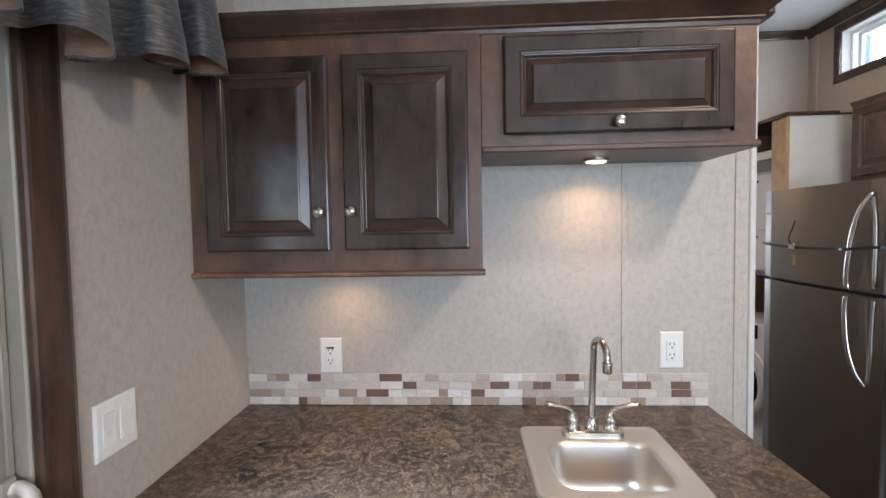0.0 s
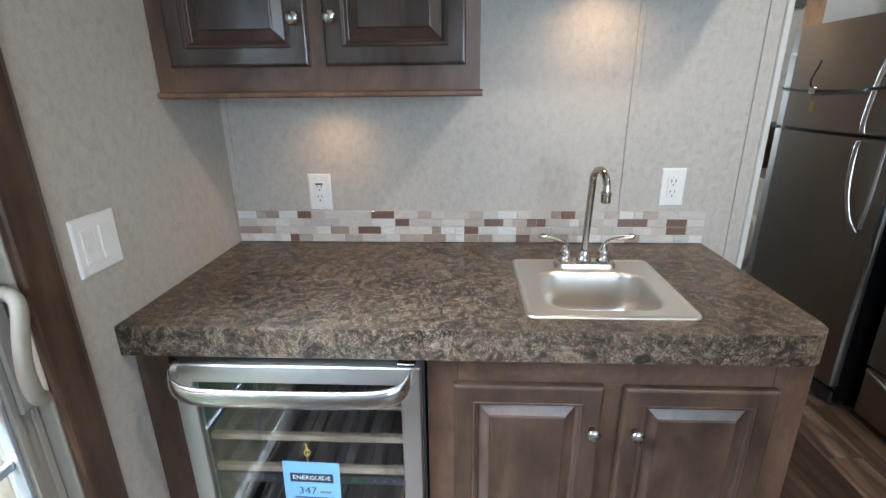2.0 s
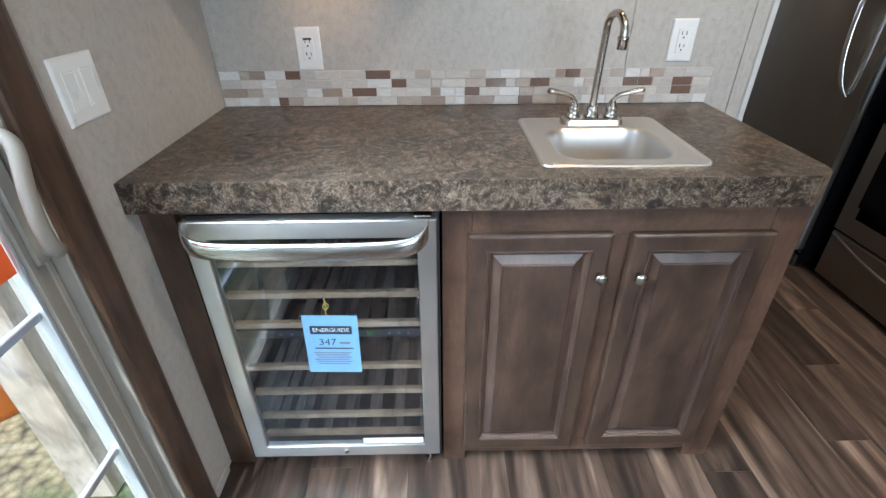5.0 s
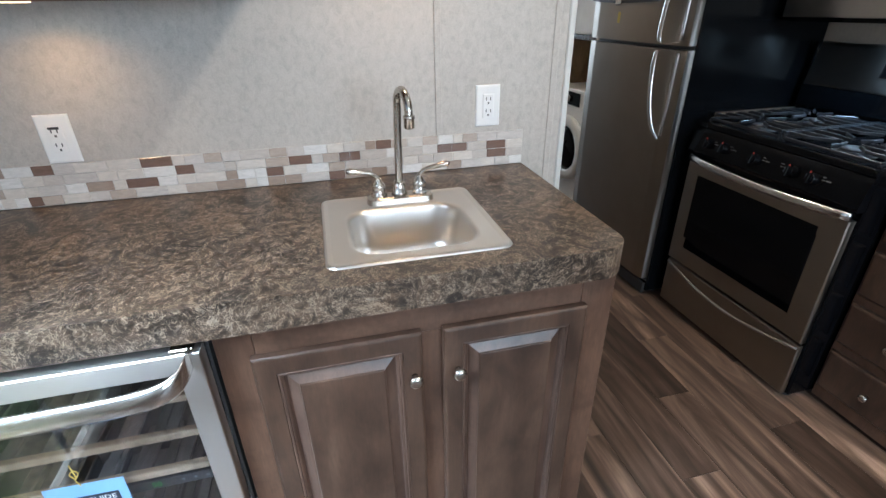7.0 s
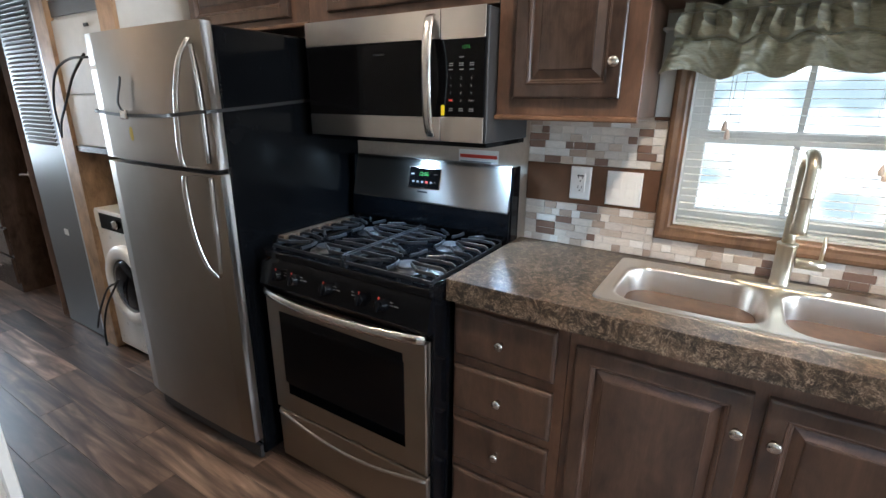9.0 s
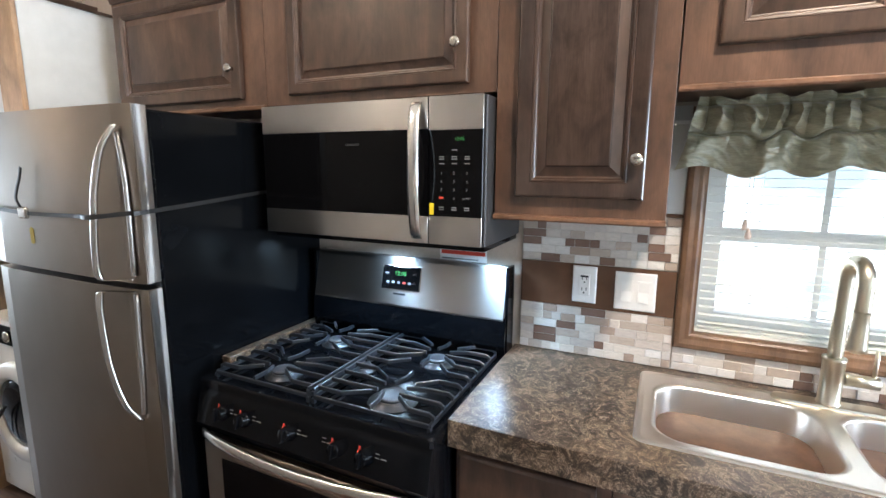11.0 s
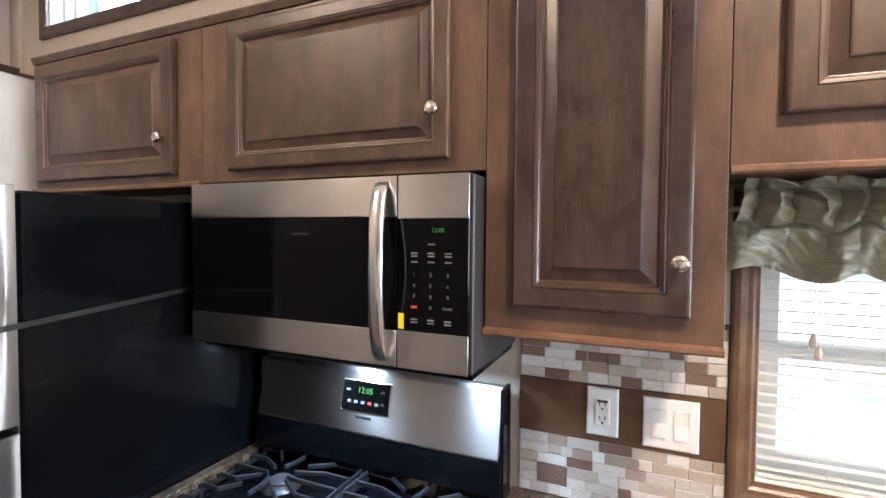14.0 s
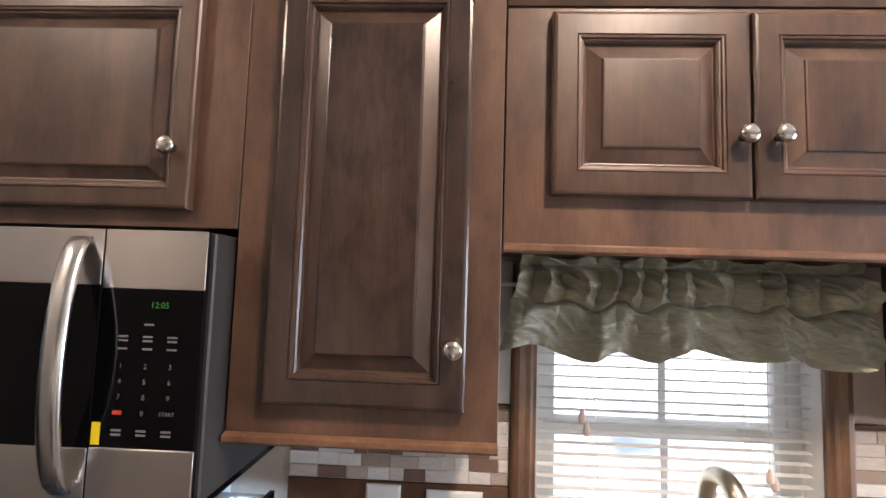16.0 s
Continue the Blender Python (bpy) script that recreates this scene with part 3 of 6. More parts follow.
# openings: kitchen window, transom (u = -y), glazed door (u = y), back window (u = x)
WIN = (0.885, 1.475, 1.095, 1.70)
TRAN = (-1.70, -0.735, 2.50, 2.765)
DOOR = (-1.70, -0.765, 0.0, 2.06)
wall_with_hole("wall_kitchen", KIT(XK), -4.7, 4.6, 0, 2.95, [WIN, TRAN], -0.10, 0.0, M_WALL_UP, "cream vinyl-papered kitchen wall with window and transom")
wall_with_hole("wall_left", LEFT(0), -4.6, 0.1, 0, 2.95, [DOOR, (-3.7, -2.2, 0.9, 2.1)], -0.10, 0.0, M_WALL, "greige vinyl-papered wall beside the glazed door")
wall_with_hole("wall_back", BAR(-4.5), 0.0, XK, 0, 2.95, [(1.10, 3.05, 0.95, 2.1)], 0.0, 0.10, M_WALL, "greige vinyl-papered end wall with window")
struct("wall_bar", W(0.0, 1.636, 0.0, 0.05, 0, 2.90), M_WALL, "greige vinyl-papered partition behind the wet bar", "wall")
struct("wall_corridor", W(1.586, 1.636, 0.052, 4.7, 0, 2.90), M_WALL, "greige corridor wall behind the bar partition", "wall")
wall_with_hole("wall_far", BAR(4.6), 0.0, XK, 0, 2.90, [(1.80, 2.50, 0.9, 1.9)], -0.10, 0.0, M_WALL, "greige wall with an added window at the corridor's far end")
struct("wall_loft", W(1.638, XK - 0.002, 2.0, 2.05, 2.05, 2.89), M_WALL_UP, "pale loft front wall over the corridor", "wall")
struct("ceiling", W(-0.1, 3.28, -4.6, 4.7, CEIL, 2.97), M_CEIL, "white panel ceiling", "ceiling")
struct("ceiling_corridor", W(1.638, XK - 0.002, 2.05, 4.6, 2.05, 2.10), M_CEIL, "white low corridor ceiling", "ceiling")
struct("floor_base", W(-0.1, 3.28, -4.6, 4.7, -0.10, -0.004), M_DARKPLASTIC, "dark subfloor under the planks", "floor")
struct("trim_bar_end", W(1.636, 1.656, -0.006, 0.056, 0.0, 2.885, bev=0.003), M_PANEL, "pale corner trim on the partition's end", "trim")
for nm, x0, x1 in (("trim_bar_batten", 1.240, 1.259), ("trim_bar_batten_edge", 1.592, 1.612), ("trim_bar_corner", 0.0, 0.02)):
    bm = W(x0, x1, -0.004, 0.0, 1.074 if x0 < 1.5 else 0.0, 2.88, bev=0.0015)
    struct(nm, bm, M_WALL, "greige batten over a wall-panel seam", "trim")
# brown cove at the ceiling
COVE = [(0, 0), (0, 0.012), (0.012, 0.016), (0.040, 0.036), (0.052, 0.040), (0.056, 0.040), (0.056, 0)]
struct("trim_cove_kitchen", crown(bmesh.new(), KIT(XK), -1.995, 4.49, CEIL - 0.058, COVE), M_TRIM, "dark brown cove moulding at the ceiling", "trim")
struct("trim_cove_loft", crown(bmesh.new(), BAR(2.0), 1.66, 3.14, CEIL - 0.058, COVE), M_TRIM, "dark brown cove moulding at the ceiling", "trim")
struct("trim_loft_batten", W(3.165, 3.179, 1.90, 1.925, 2.2, 2.83), M_WALL_UP, "cream batten in the wall corner", "trim")
struct("backdrop", W(4.4, 4.42, -5.5, 3.0, -0.4, 4.5), M_BACKDROP, "bright hazy daylight outside the kitchen window", "backdrop")
struct("ground", W(-60, -0.102, -60, 60, -0.48, -0.28), M_GROUND, "gravel and rough grass outside the door", "ground")

# glazed door with its frame
dtrim = [(0, 0), (0, 0.010), (0.004, 0.014), (0.010, 0.016), (0.018, 0.0155), (0.024, 0.016), (0.036, 0.019), (0.050, 0.021), (0.066, 0.020), (0.074, 0.016), (0.080, 0.013), (0.085, 0.009), (0.085, 0)]
bm = bmesh.new()
loft(bm, [[Vector((w, -0.785 + v, z)) for v, w in dtrim] for z in (0.0, 2.12)], True, True, True)
struct("trim_door_side", bm, M_TRIM, "dark stained door casing", "trim")
bm = bmesh.new()
loft(bm, [[Vector((w, -1.680 - v, z)) for v, w in dtrim] for z in (0.0, 2.12)], True, True, True)
struct("trim_door_far", bm, M_TRIM, "dark stained door casing", "trim")
struct("trim_door_head", W(0, 0.018, -1.764, -0.701, 2.122, 2.19, bev=0.004), M_TRIM, "dark stained door head casing", "trim")
L = LEFT(0)
door = thing("door_1", (-0.03, -1.23, 0), "closed beige exterior door with a large divided glass pane", "door", kind="structure")
bm = bmesh.new()
for u0, u1, v0, v1 in ((-0.790, -0.766, 0, 2.058), (-1.70, -1.676, 0, 2.058), (-1.676, -0.790, 2.034, 2.058)):
    box(bm, L, u0, u1, v0, v1, -0.09, -0.002, 0.003)
part("jamb", bm, M_OFFWHITE, door)
bm = rect_loops(bmesh.new(), L, -1.674, -0.792, 0.012, 2.032, [(0, -0.075), (0, -0.030), (0.002, -0.028), (0.012, -0.028), (0.014, -0.031), (0.018, -0.031), (0.020, -0.028), (0.036, -0.028), (0.040, -0.022), (0.051, -0.022), (0.055, -0.030), (0.055, -0.070), (0.0, -0.075)], False)
slab = part("slab", bm, M_OFFWHITE, door)
pane = part("pane", B(L, -1.621, -0.845, 0.065, 1.979, -0.054, -0.048), M_GLASS, door, "clear glass pane")
pane.visible_shadow = False
bm = bmesh.new()
box(bm, L, -0.856, -0.848, 0.068, 1.976, -0.048, -0.026, 0.001)
part("glazing_bead", bm, M_SILVER, door)
for v in (0.452, 0.824, 1.196, 1.568):
    part("glazing_bar", B(L, -1.618, -0.857, v - 0.009, v + 0.009, -0.046, -0.034, bev=0.002), M_SILVER, door)
part("glazing_bar", B(L, -1.242, -1.224, 0.07, 1.974, -0.0455, -0.0345, bev=0.002), M_SILVER, door)
hp = [(-0.026, -0.806, 1.128), (0.010, -0.812, 1.130), (0.030, -0.822, 1.112), (0.036, -0.842, 1.060), (0.038, -0.852, 1.010), (0.034, -0.846, 0.965), (0.024, -0.826, 0.940), (0.006, -0.808, 0.930), (-0.026, -0.800, 0.928)]
handle = part("door_handle", tube(bmesh.new(), curve_pts(hp, 5), 0.011, 12, 1.25, (1, 0, 0)), M_OFFWHITE, door, "curved beige pull handle", True)
part("handle_base", B(L, -0.830, -0.798, 0.905, 1.150, -0.028, -0.018, bev=0.004), M_OFFWHITE, door)
sign = solo("paper_sign", B(L, -1.22, -0.8575, 0.914, 1.19, -0.0335, -0.033), M_ORANGE, "plain orange paper sign taped to the door glass", "sign")
struct("baseboard_left", B(L, -0.69, -0.60, 0, 0.03, 0, 0.008, bev=0.002), M_WALL, "greige base strip on the left wall", "trim")

# outside the door
post = solo("porch_post", W(-0.64, -0.50, -0.51, -0.37, -0.28, 2.9, bev=0.008), M_POST, "pale weathered timber porch post", "post")
bm = lathe(bmesh.new(), Matrix.Translation((-1.35, 0.0, -0.28)), [(0.25, 0), (0.26, 0.04), (0.24, 0.2), (0.25, 0.22), (0.22, 0.4), (0.23, 0.42), (0.19, 0.6), (0.15, 0.63), (0.02, 0.635)], 24)
solo("traffic_barrel", bm, M_BARREL, "orange plastic barrel standing on the gravel", "barrel", smooth=True)

# kitchen window: wood casing, vinyl sashes, blind
K = KIT(XK)
win = thing("window_1", (XK, -1.18, 1.04), "white single-hung window in a brown wood casing", "window", kind="structure")
cas = [(0, 0), (0, 0.014), (0.006, 0.019), (0.016, 0.021), (0.030, 0.016), (0.040, 0.016), (0.046, 0.011), (0.053, 0.010), (0.053, 0.0)]


def casing(M, u0, u1, v0, v1, prof, parent, mat):
    """Four mitred lengths; prof is (distance from the outer edge, height)."""
    sides = (((u0, v0), (u1, v0), (1, 1), (-1, 1)), ((u1, v0), (u1, v1), (-1, 1), (-1, -1)), ((u1, v1), (u0, v1), (-1, -1), (1, -1)), ((u0, v1), (u0, v0), (1, -1), (1, 1)))
    for a, b, da, db in sides:
        bm = bmesh.new()
        loft(bm, [[M @ Vector((p[0] + d[0] * i, p[1] + d[1] * i, h)) for i, h in prof] for p, d in ((a, da), (b, db))], True, True, True)
        part("casing", bm, mat, parent, "brown wood casing")


casing(K, 0.832, 1.528, 1.042, 1.736, cas, win, M_WINWOOD)
bm = rect_loops(bmesh.new(), K, *WIN[:2], WIN[2], WIN[3], [(0, 0.0), (0, -0.098), (0.028, -0.098), (0.028, -0.060), (0.001, -0.060), (0.001, 0.0)], False)
part("window_frame", bm, M_VINYL, win)
for v0, v1, w in ((1.12, 1.385, -0.080), (1.37, 1.675, -0.092)):
    bm = rect_loops(bmesh.new(), K, 0.912, 1.448, v0, v1, [(0, w), (0, w + 0.022), (0.024, w + 0.022), (0.028, w + 0.012), (0.028, w), (0, w)], False)
    part("sash", bm, M_VINYL, win)
    g = part("pane", B(K, 0.938, 1.422, v0 + 0.026, v1 - 0.026, w + 0.008, w + 0.011), M_GLASS, win)
    g.visible_shadow = False
    bm = bmesh.new()
    box(bm, K, 1.172, 1.188, v0 + 0.027, v1 - 0.027, w + 0.0115, w + 0.016)
    part("glazing_bar", bm, M_VINYL, win)
for u in (0.99, 1.33):
    part("sash_lock", B(K, u, u + 0.05, 1.387, 1.397, -0.062, -0.045, bev=0.002), M_VINYL, win)

blind = thing("window_blind", (XK, -1.18, 1.10), "white slatted mini-blind hanging in front of the window", "blind")
slat_bm = bmesh.new()
loft(slat_bm, [[Vector((x, y, z)) for x, z in ((-0.0115, 0.0008), (-0.004, 0.0022), (0.004, 0.0022), (0.0115, 0.0008), (0.0115, 0.0), (0.004, 0.0014), (-0.004, 0.0014), (-0.0115, 0.0))] for y in (-0.286, 0.286)], True, True, True)
slat_me = mesh_of(slat_bm, M_BLIND)
z = 1.118
while z < 1.69:
    s = new("slat", slat_me)
    s.parent = blind
    s.matrix_parent_inverse = Matrix.Translation(-blind.location)
    s.location = (XK + 0.028, -1.18, z)
    z += 0.0235
part("bottom_rail", W(XK + 0.018, XK + 0.038, -1.466, -0.894, 1.099, 1.108, bev=0.002), M_BLIND, blind)
part("head_rail", W(XK + 0.016, XK + 0.042, -1.468, -0.892, 1.675, 1.698, bev=0.002), M_BLIND, blind)
for y in (-1.02, -1.34):
    for dx in (-0.0128, 0.0128):
        part("ladder_cord", tube(bmesh.new(), [(XK + 0.028 + dx, y, 1.104), (XK + 0.028 + dx, y, 1.68)], 0.0007, 5), M_BLIND, blind)
for y, z1 in ((-0.985, 1.40), (-0.995, 1.375), (-1.372, 1.295), (-1.382, 1.28)):
    part("pull_cord", tube(bmesh.new(), [(XK + 0.008, y, z1 + 0.028), (XK + 0.010, y, 1.69)], 0.0009, 5), M_BLIND, blind)
    part("tassel", lathe(bmesh.new(), Matrix.Translation((XK + 0.008, y, z1)), [(0.0065, 0), (0.0085, 0.006), (0.0075, 0.016), (0.004, 0.026), (0.0025, 0.030)], 12), M_TASSEL, blind, "blush wooden tassel", True)

# transom
tw = thing("window_2", (XK, 1.22, 2.45), "narrow white transom window in a brown casing", "window", kind="structure")
casing(K, -1.752, -0.684, 2.45, 2.815, [(0, 0), (0, 0.014), (0.008, 0.018), (0.04, 0.018), (0.0485, 0.012), (0.0485, 0.0)], tw, M_TRIM)
part("window_frame", rect_loops(bmesh.new(), K, *TRAN, [(0, 0.0), (0, -0.098), (0.022, -0.098), (0.022, -0.05), (0.001, -0.05), (0.001, 0.0)], False), M_VINYL, tw)
bm = bmesh.new()
box(bm, K, -1.665, -1.635, 2.523, 2.742, -0.09, -0.07, 0.002)
box(bm, K, -1.635, -0.76, 2.715, 2.742, -0.09, -0.07, 0.002)
part("sash", bm, M_VINYL, tw)
g = part("pane", B(K, -1.677, -0.758, 2.523, 2.742, -0.096, -0.092), M_GLASS, tw)
g.visible_shadow = False

# back window
bw = thing("window_3", (2.08, -4.5, 0.95), "wide white-framed living-room window", "window", kind="structure")
BK = Matrix(((-1, 0, 0, 0), (0, 0, 1, -4.5), (0, 1, 0, 0), (0, 0, 0, 1)))
casing(BK, -3.10, -1.05, 0.90, 2.15, cas, bw, M_TRIM)
bm = bmesh.new()
box(bm, BK, -2.10, -2.06, 0.95, 2.1, -0.06, -0.02, 0.003)
part("mullion", bm, M_VINYL, bw)

# Bedroom window out of view, added to let the corridor fill in.
fw = thing("added_window_5", (2.15, 4.6, 0.9), "unseen white-framed bedroom window, added to light the corridor", "window", kind="structure")
casing(BAR(4.6), 1.75, 2.55, 0.85, 1.95, cas, fw, M_TRIM)
part("mullion", B(BAR(4.6), 1.81, 2.49, 1.385, 1.415, -0.06, -0.03, bev=0.003), M_VINYL, fw)

# Unseen side window, added as the opening for the kitchen fill.
sw = thing("added_window_4", (0, -2.95, 0.9), "unseen white-framed side window, added to light the kitchen", "window", kind="structure")
casing(L, -3.75, -2.15, 0.85, 2.15, cas, sw, M_TRIM)
part("mullion", B(L, -2.97, -2.93, 0.9, 2.1, -0.06, -0.02, bev=0.003), M_VINYL, sw)

# ---- wet bar ----
FB = BAR(-0.575)
bar = thing("bar_base_cabinet", (0.75, -0.30, 0), "dark-stained maple bar base cabinet beside a wine cooler", "cabinet")
part("end_panel", W(1.486, 1.507, -0.555, -0.002, 0.0, 0.896), M_WOOD, bar)
part("divider", W(0.672, 0.69, -0.555, -0.002, 0.02, 0.896), M_WOOD, bar)
part("filler", W(0.002, 0.079, -0.575, -0.545, 0.0, 0.896, bev=0.001), M_TRIM, bar, "darker filler strip")
part("cooler_side", W(0.079, 0.092, -0.555, -0.002, 0.0, 0.896), M_WOOD, bar)
part("stile", W(0.672, 0.74, -0.575, -0.556, 0.0, 0.896, bev=0.001), M_WOOD, bar)
part("stile", W(1.428, 1.507, -0.575, -0.556, 0.0, 0.896, bev=0.001), M_WOOD, bar)
part("mid_stile", W(1.05, 1.125, -0.574, -0.556, 0.08, 0.81, bev=0.001), M_WOOD, bar)
part("top_rail", W(0.741, 1.427, -0.575, -0.556, 0.81, 0.896, bev=0.001), M_WOOD_H, bar)
part("bottom_rail", W(0.741, 1.427, -0.575, -0.556, 0.035, 0.09, bev=0.001), M_WOOD_H, bar)
part("back_panel", W(0.69, 1.486, -0.55, -0.53, 0.05, 0.89), M_WOOD, bar)
cab_door(FB, 0.732, 1.062, 0.073, 0.823, 0, bar, (1.043, 0.714))
cab_door(FB, 1.108, 1.436, 0.080, 0.821, 0, bar, (1.138, 0.712))

# counter with a rounded free corner and a cut-out for the bowl


def counter(name, outline, holes, z0, z1, label, edge):
    """A slab from an outline and round-cornered holes, filled as one plane and given depth."""
    bm = bmesh.new()
    loops = []
    for pts in [outline] + holes:
        vs = [bm.verts.new((p[0], p[1], z1)) for p in pts]
        loops.append([bm.edges.new((vs[i], vs[(i + 1) % len(vs)])) for i in range(len(vs))])
    bmesh.ops.triangle_fill(bm, use_beauty=True, use_dissolve=False, edges=[e for l in loops for e in l])
    bmesh.ops.recalc_face_normals(bm, faces=bm.faces)
    if bm.faces[:][0].normal.z < 0:
        bmesh.ops.reverse_faces(bm, faces=bm.faces)
    top = list(bm.faces)
    geom = bmesh.ops.extrude_face_region(bm, geom=top)
    low = [v for v in geom["geom"] if isinstance(v, bmesh.types.BMVert)]
    for v in low:
        v.co.z = z0
    bm.normal_update()
    t = thing(name, (outline[0][0], outline[0][1], z0), label, "countertop")
    part("slab", bm, M_LAM, t)
    pts = [Vector((p[0], p[1], 0)) for p in edge]
    outer = []
    for i, p in enumerate(pts):
        d = (pts[min(i + 1, len(pts) - 1)] - pts[max(i - 1, 0)]).normalized()
        outer.append(p + Vector((d.y, -d.x, 0)) * 0.0016)
    bm = bmesh.new()
    zz = Vector((0, 0, 1))
    loft(bm, [[p + zz * (z0 - 0.001), q + zz * (z0 - 0.001), q + zz * (z1 - 0.0012), p + zz * (z1 - 0.0002)] for p, q in zip(pts, outer)], True, True, True)
    part("edge_band", bm, M_LAM, t)
    return t


def arc(cx, cy, r, a0, a1, n=8):
    return [(cx + r * math.cos(radians(a0 + (a1 - a0) * k / n)), cy + r * math.sin(radians(a0 + (a1 - a0) * k / n))) for k in range(n + 1)]


out = [(0.001, -0.001), (0.001, -0.610)] + arc(1.452, -0.547, 0.063, -90, 0) + [(1.515, -0.001)]
bowl = [(p.x, p.y) for p in rrect(1.085, -0.387, 0.146, 0.128, 0.06, 0, 5)]
counter("bar_countertop", out, [bowl], 0.897, 0.966, "marbled dark brown laminate bar countertop with a thick front edge", out[1:])


def bowl_sink(name, z, outer, bowls, depth, label, along_x=True):
    t = thing(name, (outer[0], outer[1], z), label, "sink")
    bm = bmesh.new()
    cx, cy, hx, hy = outer
    rim = [rrect(cx, cy, hx, hy, 0.025, z + 0.0005), rrect(cx, cy, hx - 0.002, hy - 0.002, 0.024, z + 0.004), rrect(cx, cy, hx - 0.006, hy - 0.006, 0.022, z + 0.0055), rrect(cx, cy, hx - 0.016, hy - 0.016, 0.02, z + 0.003)]
    loft(bm, rim)
    edges = [e for e in bm.edges if len(e.link_faces) == 1 and all(abs(v.co.z - z - 0.003) < 1e-6 for v in e.verts)]
    for b in bowls:
        vs = [bm.verts.new(p) for p in rrect(b[0], b[1], b[2], b[3], b[4], z + 0.003, 7)]
        edges += [bm.edges.new((vs[i], vs[(i + 1) % len(vs)])) for i in range(len(vs))]
    bmesh.ops.triangle_fill(bm, use_beauty=True, use_dissolve=False, edges=edges)
    part("deck", bm, M_SINK, t)
    for bx, by, hx, hy, r in bowls:
        bm = bmesh.new()
        loops = [rrect(bx, by, hx, hy, r, z + 0.003, 7)]
        for k in range(1, 5):
            a = k / 4 * math.pi / 2
            loops.append(rrect(bx, by, hx - 0.010 * math.sin(a), hy - 0.010 * math.sin(a), r, z + 0.003 - 0.010 * (1 - math.cos(a)), 7))
        loops.append(rrect(bx, by, hx - 0.018, hy - 0.018, r, z - depth + 0.045, 7))
        for k in range(1, 7):
            a = k / 6 * math.pi / 2
            loops.append(rrect(bx, by, hx - 0.018 - 0.045 * (1 - math.cos(a)), hy - 0.018 - 0.045 * (1 - math.cos(a)), r, z - depth + 0.045 * (1 - math.sin(a)), 7))
        loops.append(rrect(bx, by, 0.05, 0.05, 0.049, z - depth - 0.002, 7))
        loft(bm, loops, True, False, True)
        part("bowl", bm, M_SINK, t, "", True)
        part("drain", lathe(bmesh.new(), Matrix.Translation((bx, by, z - depth - 0.0015)), [(0.045, 0), (0.044, 0.003), (0.036, 0.003), (0.034, 0.001), (0.010, 0.001), (0.010, 0.006), (0.006, 0.008)], 24), M_CHROME, t)
    return t


bowl_sink("bar_sink", 0.966, (1.084, -0.361, 0.193, 0.188), [(1.085, -0.387, 0.143, 0.125, 0.06)], 0.13, "small square stainless bar sink set into the counter")

fct = thing("bar_faucet", (1.09, -0.215, 0.969), "brushed nickel gooseneck bar faucet with two levers", "faucet")
part("base", loft(bmesh.new(), [rrect(1.09, -0.222, 0.085, 0.028, 0.02, 0.969), rrect(1.09, -0.222, 0.083, 0.026, 0.02, 0.982), rrect(1.09, -0.222, 0.074, 0.018, 0.015, 0.986)], True, True, True), M_CHROME, fct)
part("spout_collar", lathe(bmesh.new(), Matrix.Translation((1.09, -0.215, 0.984)), [(0.020, 0), (0.021, 0.006), (0.016, 0.010), (0.017, 0.026), (0.014, 0.032)], 18), M_CHROME, fct, "", True)
sp = [(1.090, -0.215, 0.99), (1.092, -0.215, 1.06), (1.094, -0.215, 1.14), (1.096, -0.216, 1.19)] + [(1.096 + 0.005 * (1 - math.cos(a)), -0.216 - 0.048 * (1 - math.cos(a)), 1.205 + 0.040 * math.sin(a)) for a in (0.3, 0.7, 1.1, 1.57, 2.0, 2.5, 2.9)] + [(1.106, -0.312, 1.203), (1.106, -0.313, 1.196)]
part("spout", tube(bmesh.new(), curve_pts(sp, 3), 0.0095, 14, 1.0, (1, 0, 0)), M_CHROME, fct, "", True)
part("aerator", lathe(bmesh.new(), Matrix.Translation((1.106, -0.313, 1.170)), [(0.010, 0), (0.012, 0.002), (0.012, 0.020), (0.0135, 0.022), (0.0135, 0.028), (0.010, 0.030)], 16), M_CHROME, fct, "", True)
for sx in (-1, 1):
    x = 1.09 + sx * 0.052
    b = part("valve_body", lathe(bmesh.new(), Matrix.Translation((x, -0.220, 0.984)), [(0.019, 0), (0.0195, 0.006), (0.015, 0.010), (0.016, 0.024), (0.017, 0.028), (0.012, 0.034), (0.008, 0.044), (0.006, 0.048)], 18), M_CHROME, fct, "", True)
    lv = [(x, -0.220, 1.022), (x + sx * 0.004, -0.221, 1.034), (x + sx * 0.016, -0.223, 1.044), (x + sx * 0.040, -0.226, 1.051), (x + sx * 0.068, -0.228, 1.057), (x + sx * 0.078, -0.229, 1.056)]
    part("lever", tube(bmesh.new(), curve_pts(lv, 3), 0.006, 10, 1.1, radii=[0.006] * 9 + [0.0062, 0.0068, 0.0074, 0.0078, 0.0074, 0.006, 0.003]), M_CHROME, b, "", True)

# wine cooler
wc = thing("wine_cooler", (0.385, -0.30, 0), "stainless-framed glass-door wine cooler under the bar counter", "wine cooler")
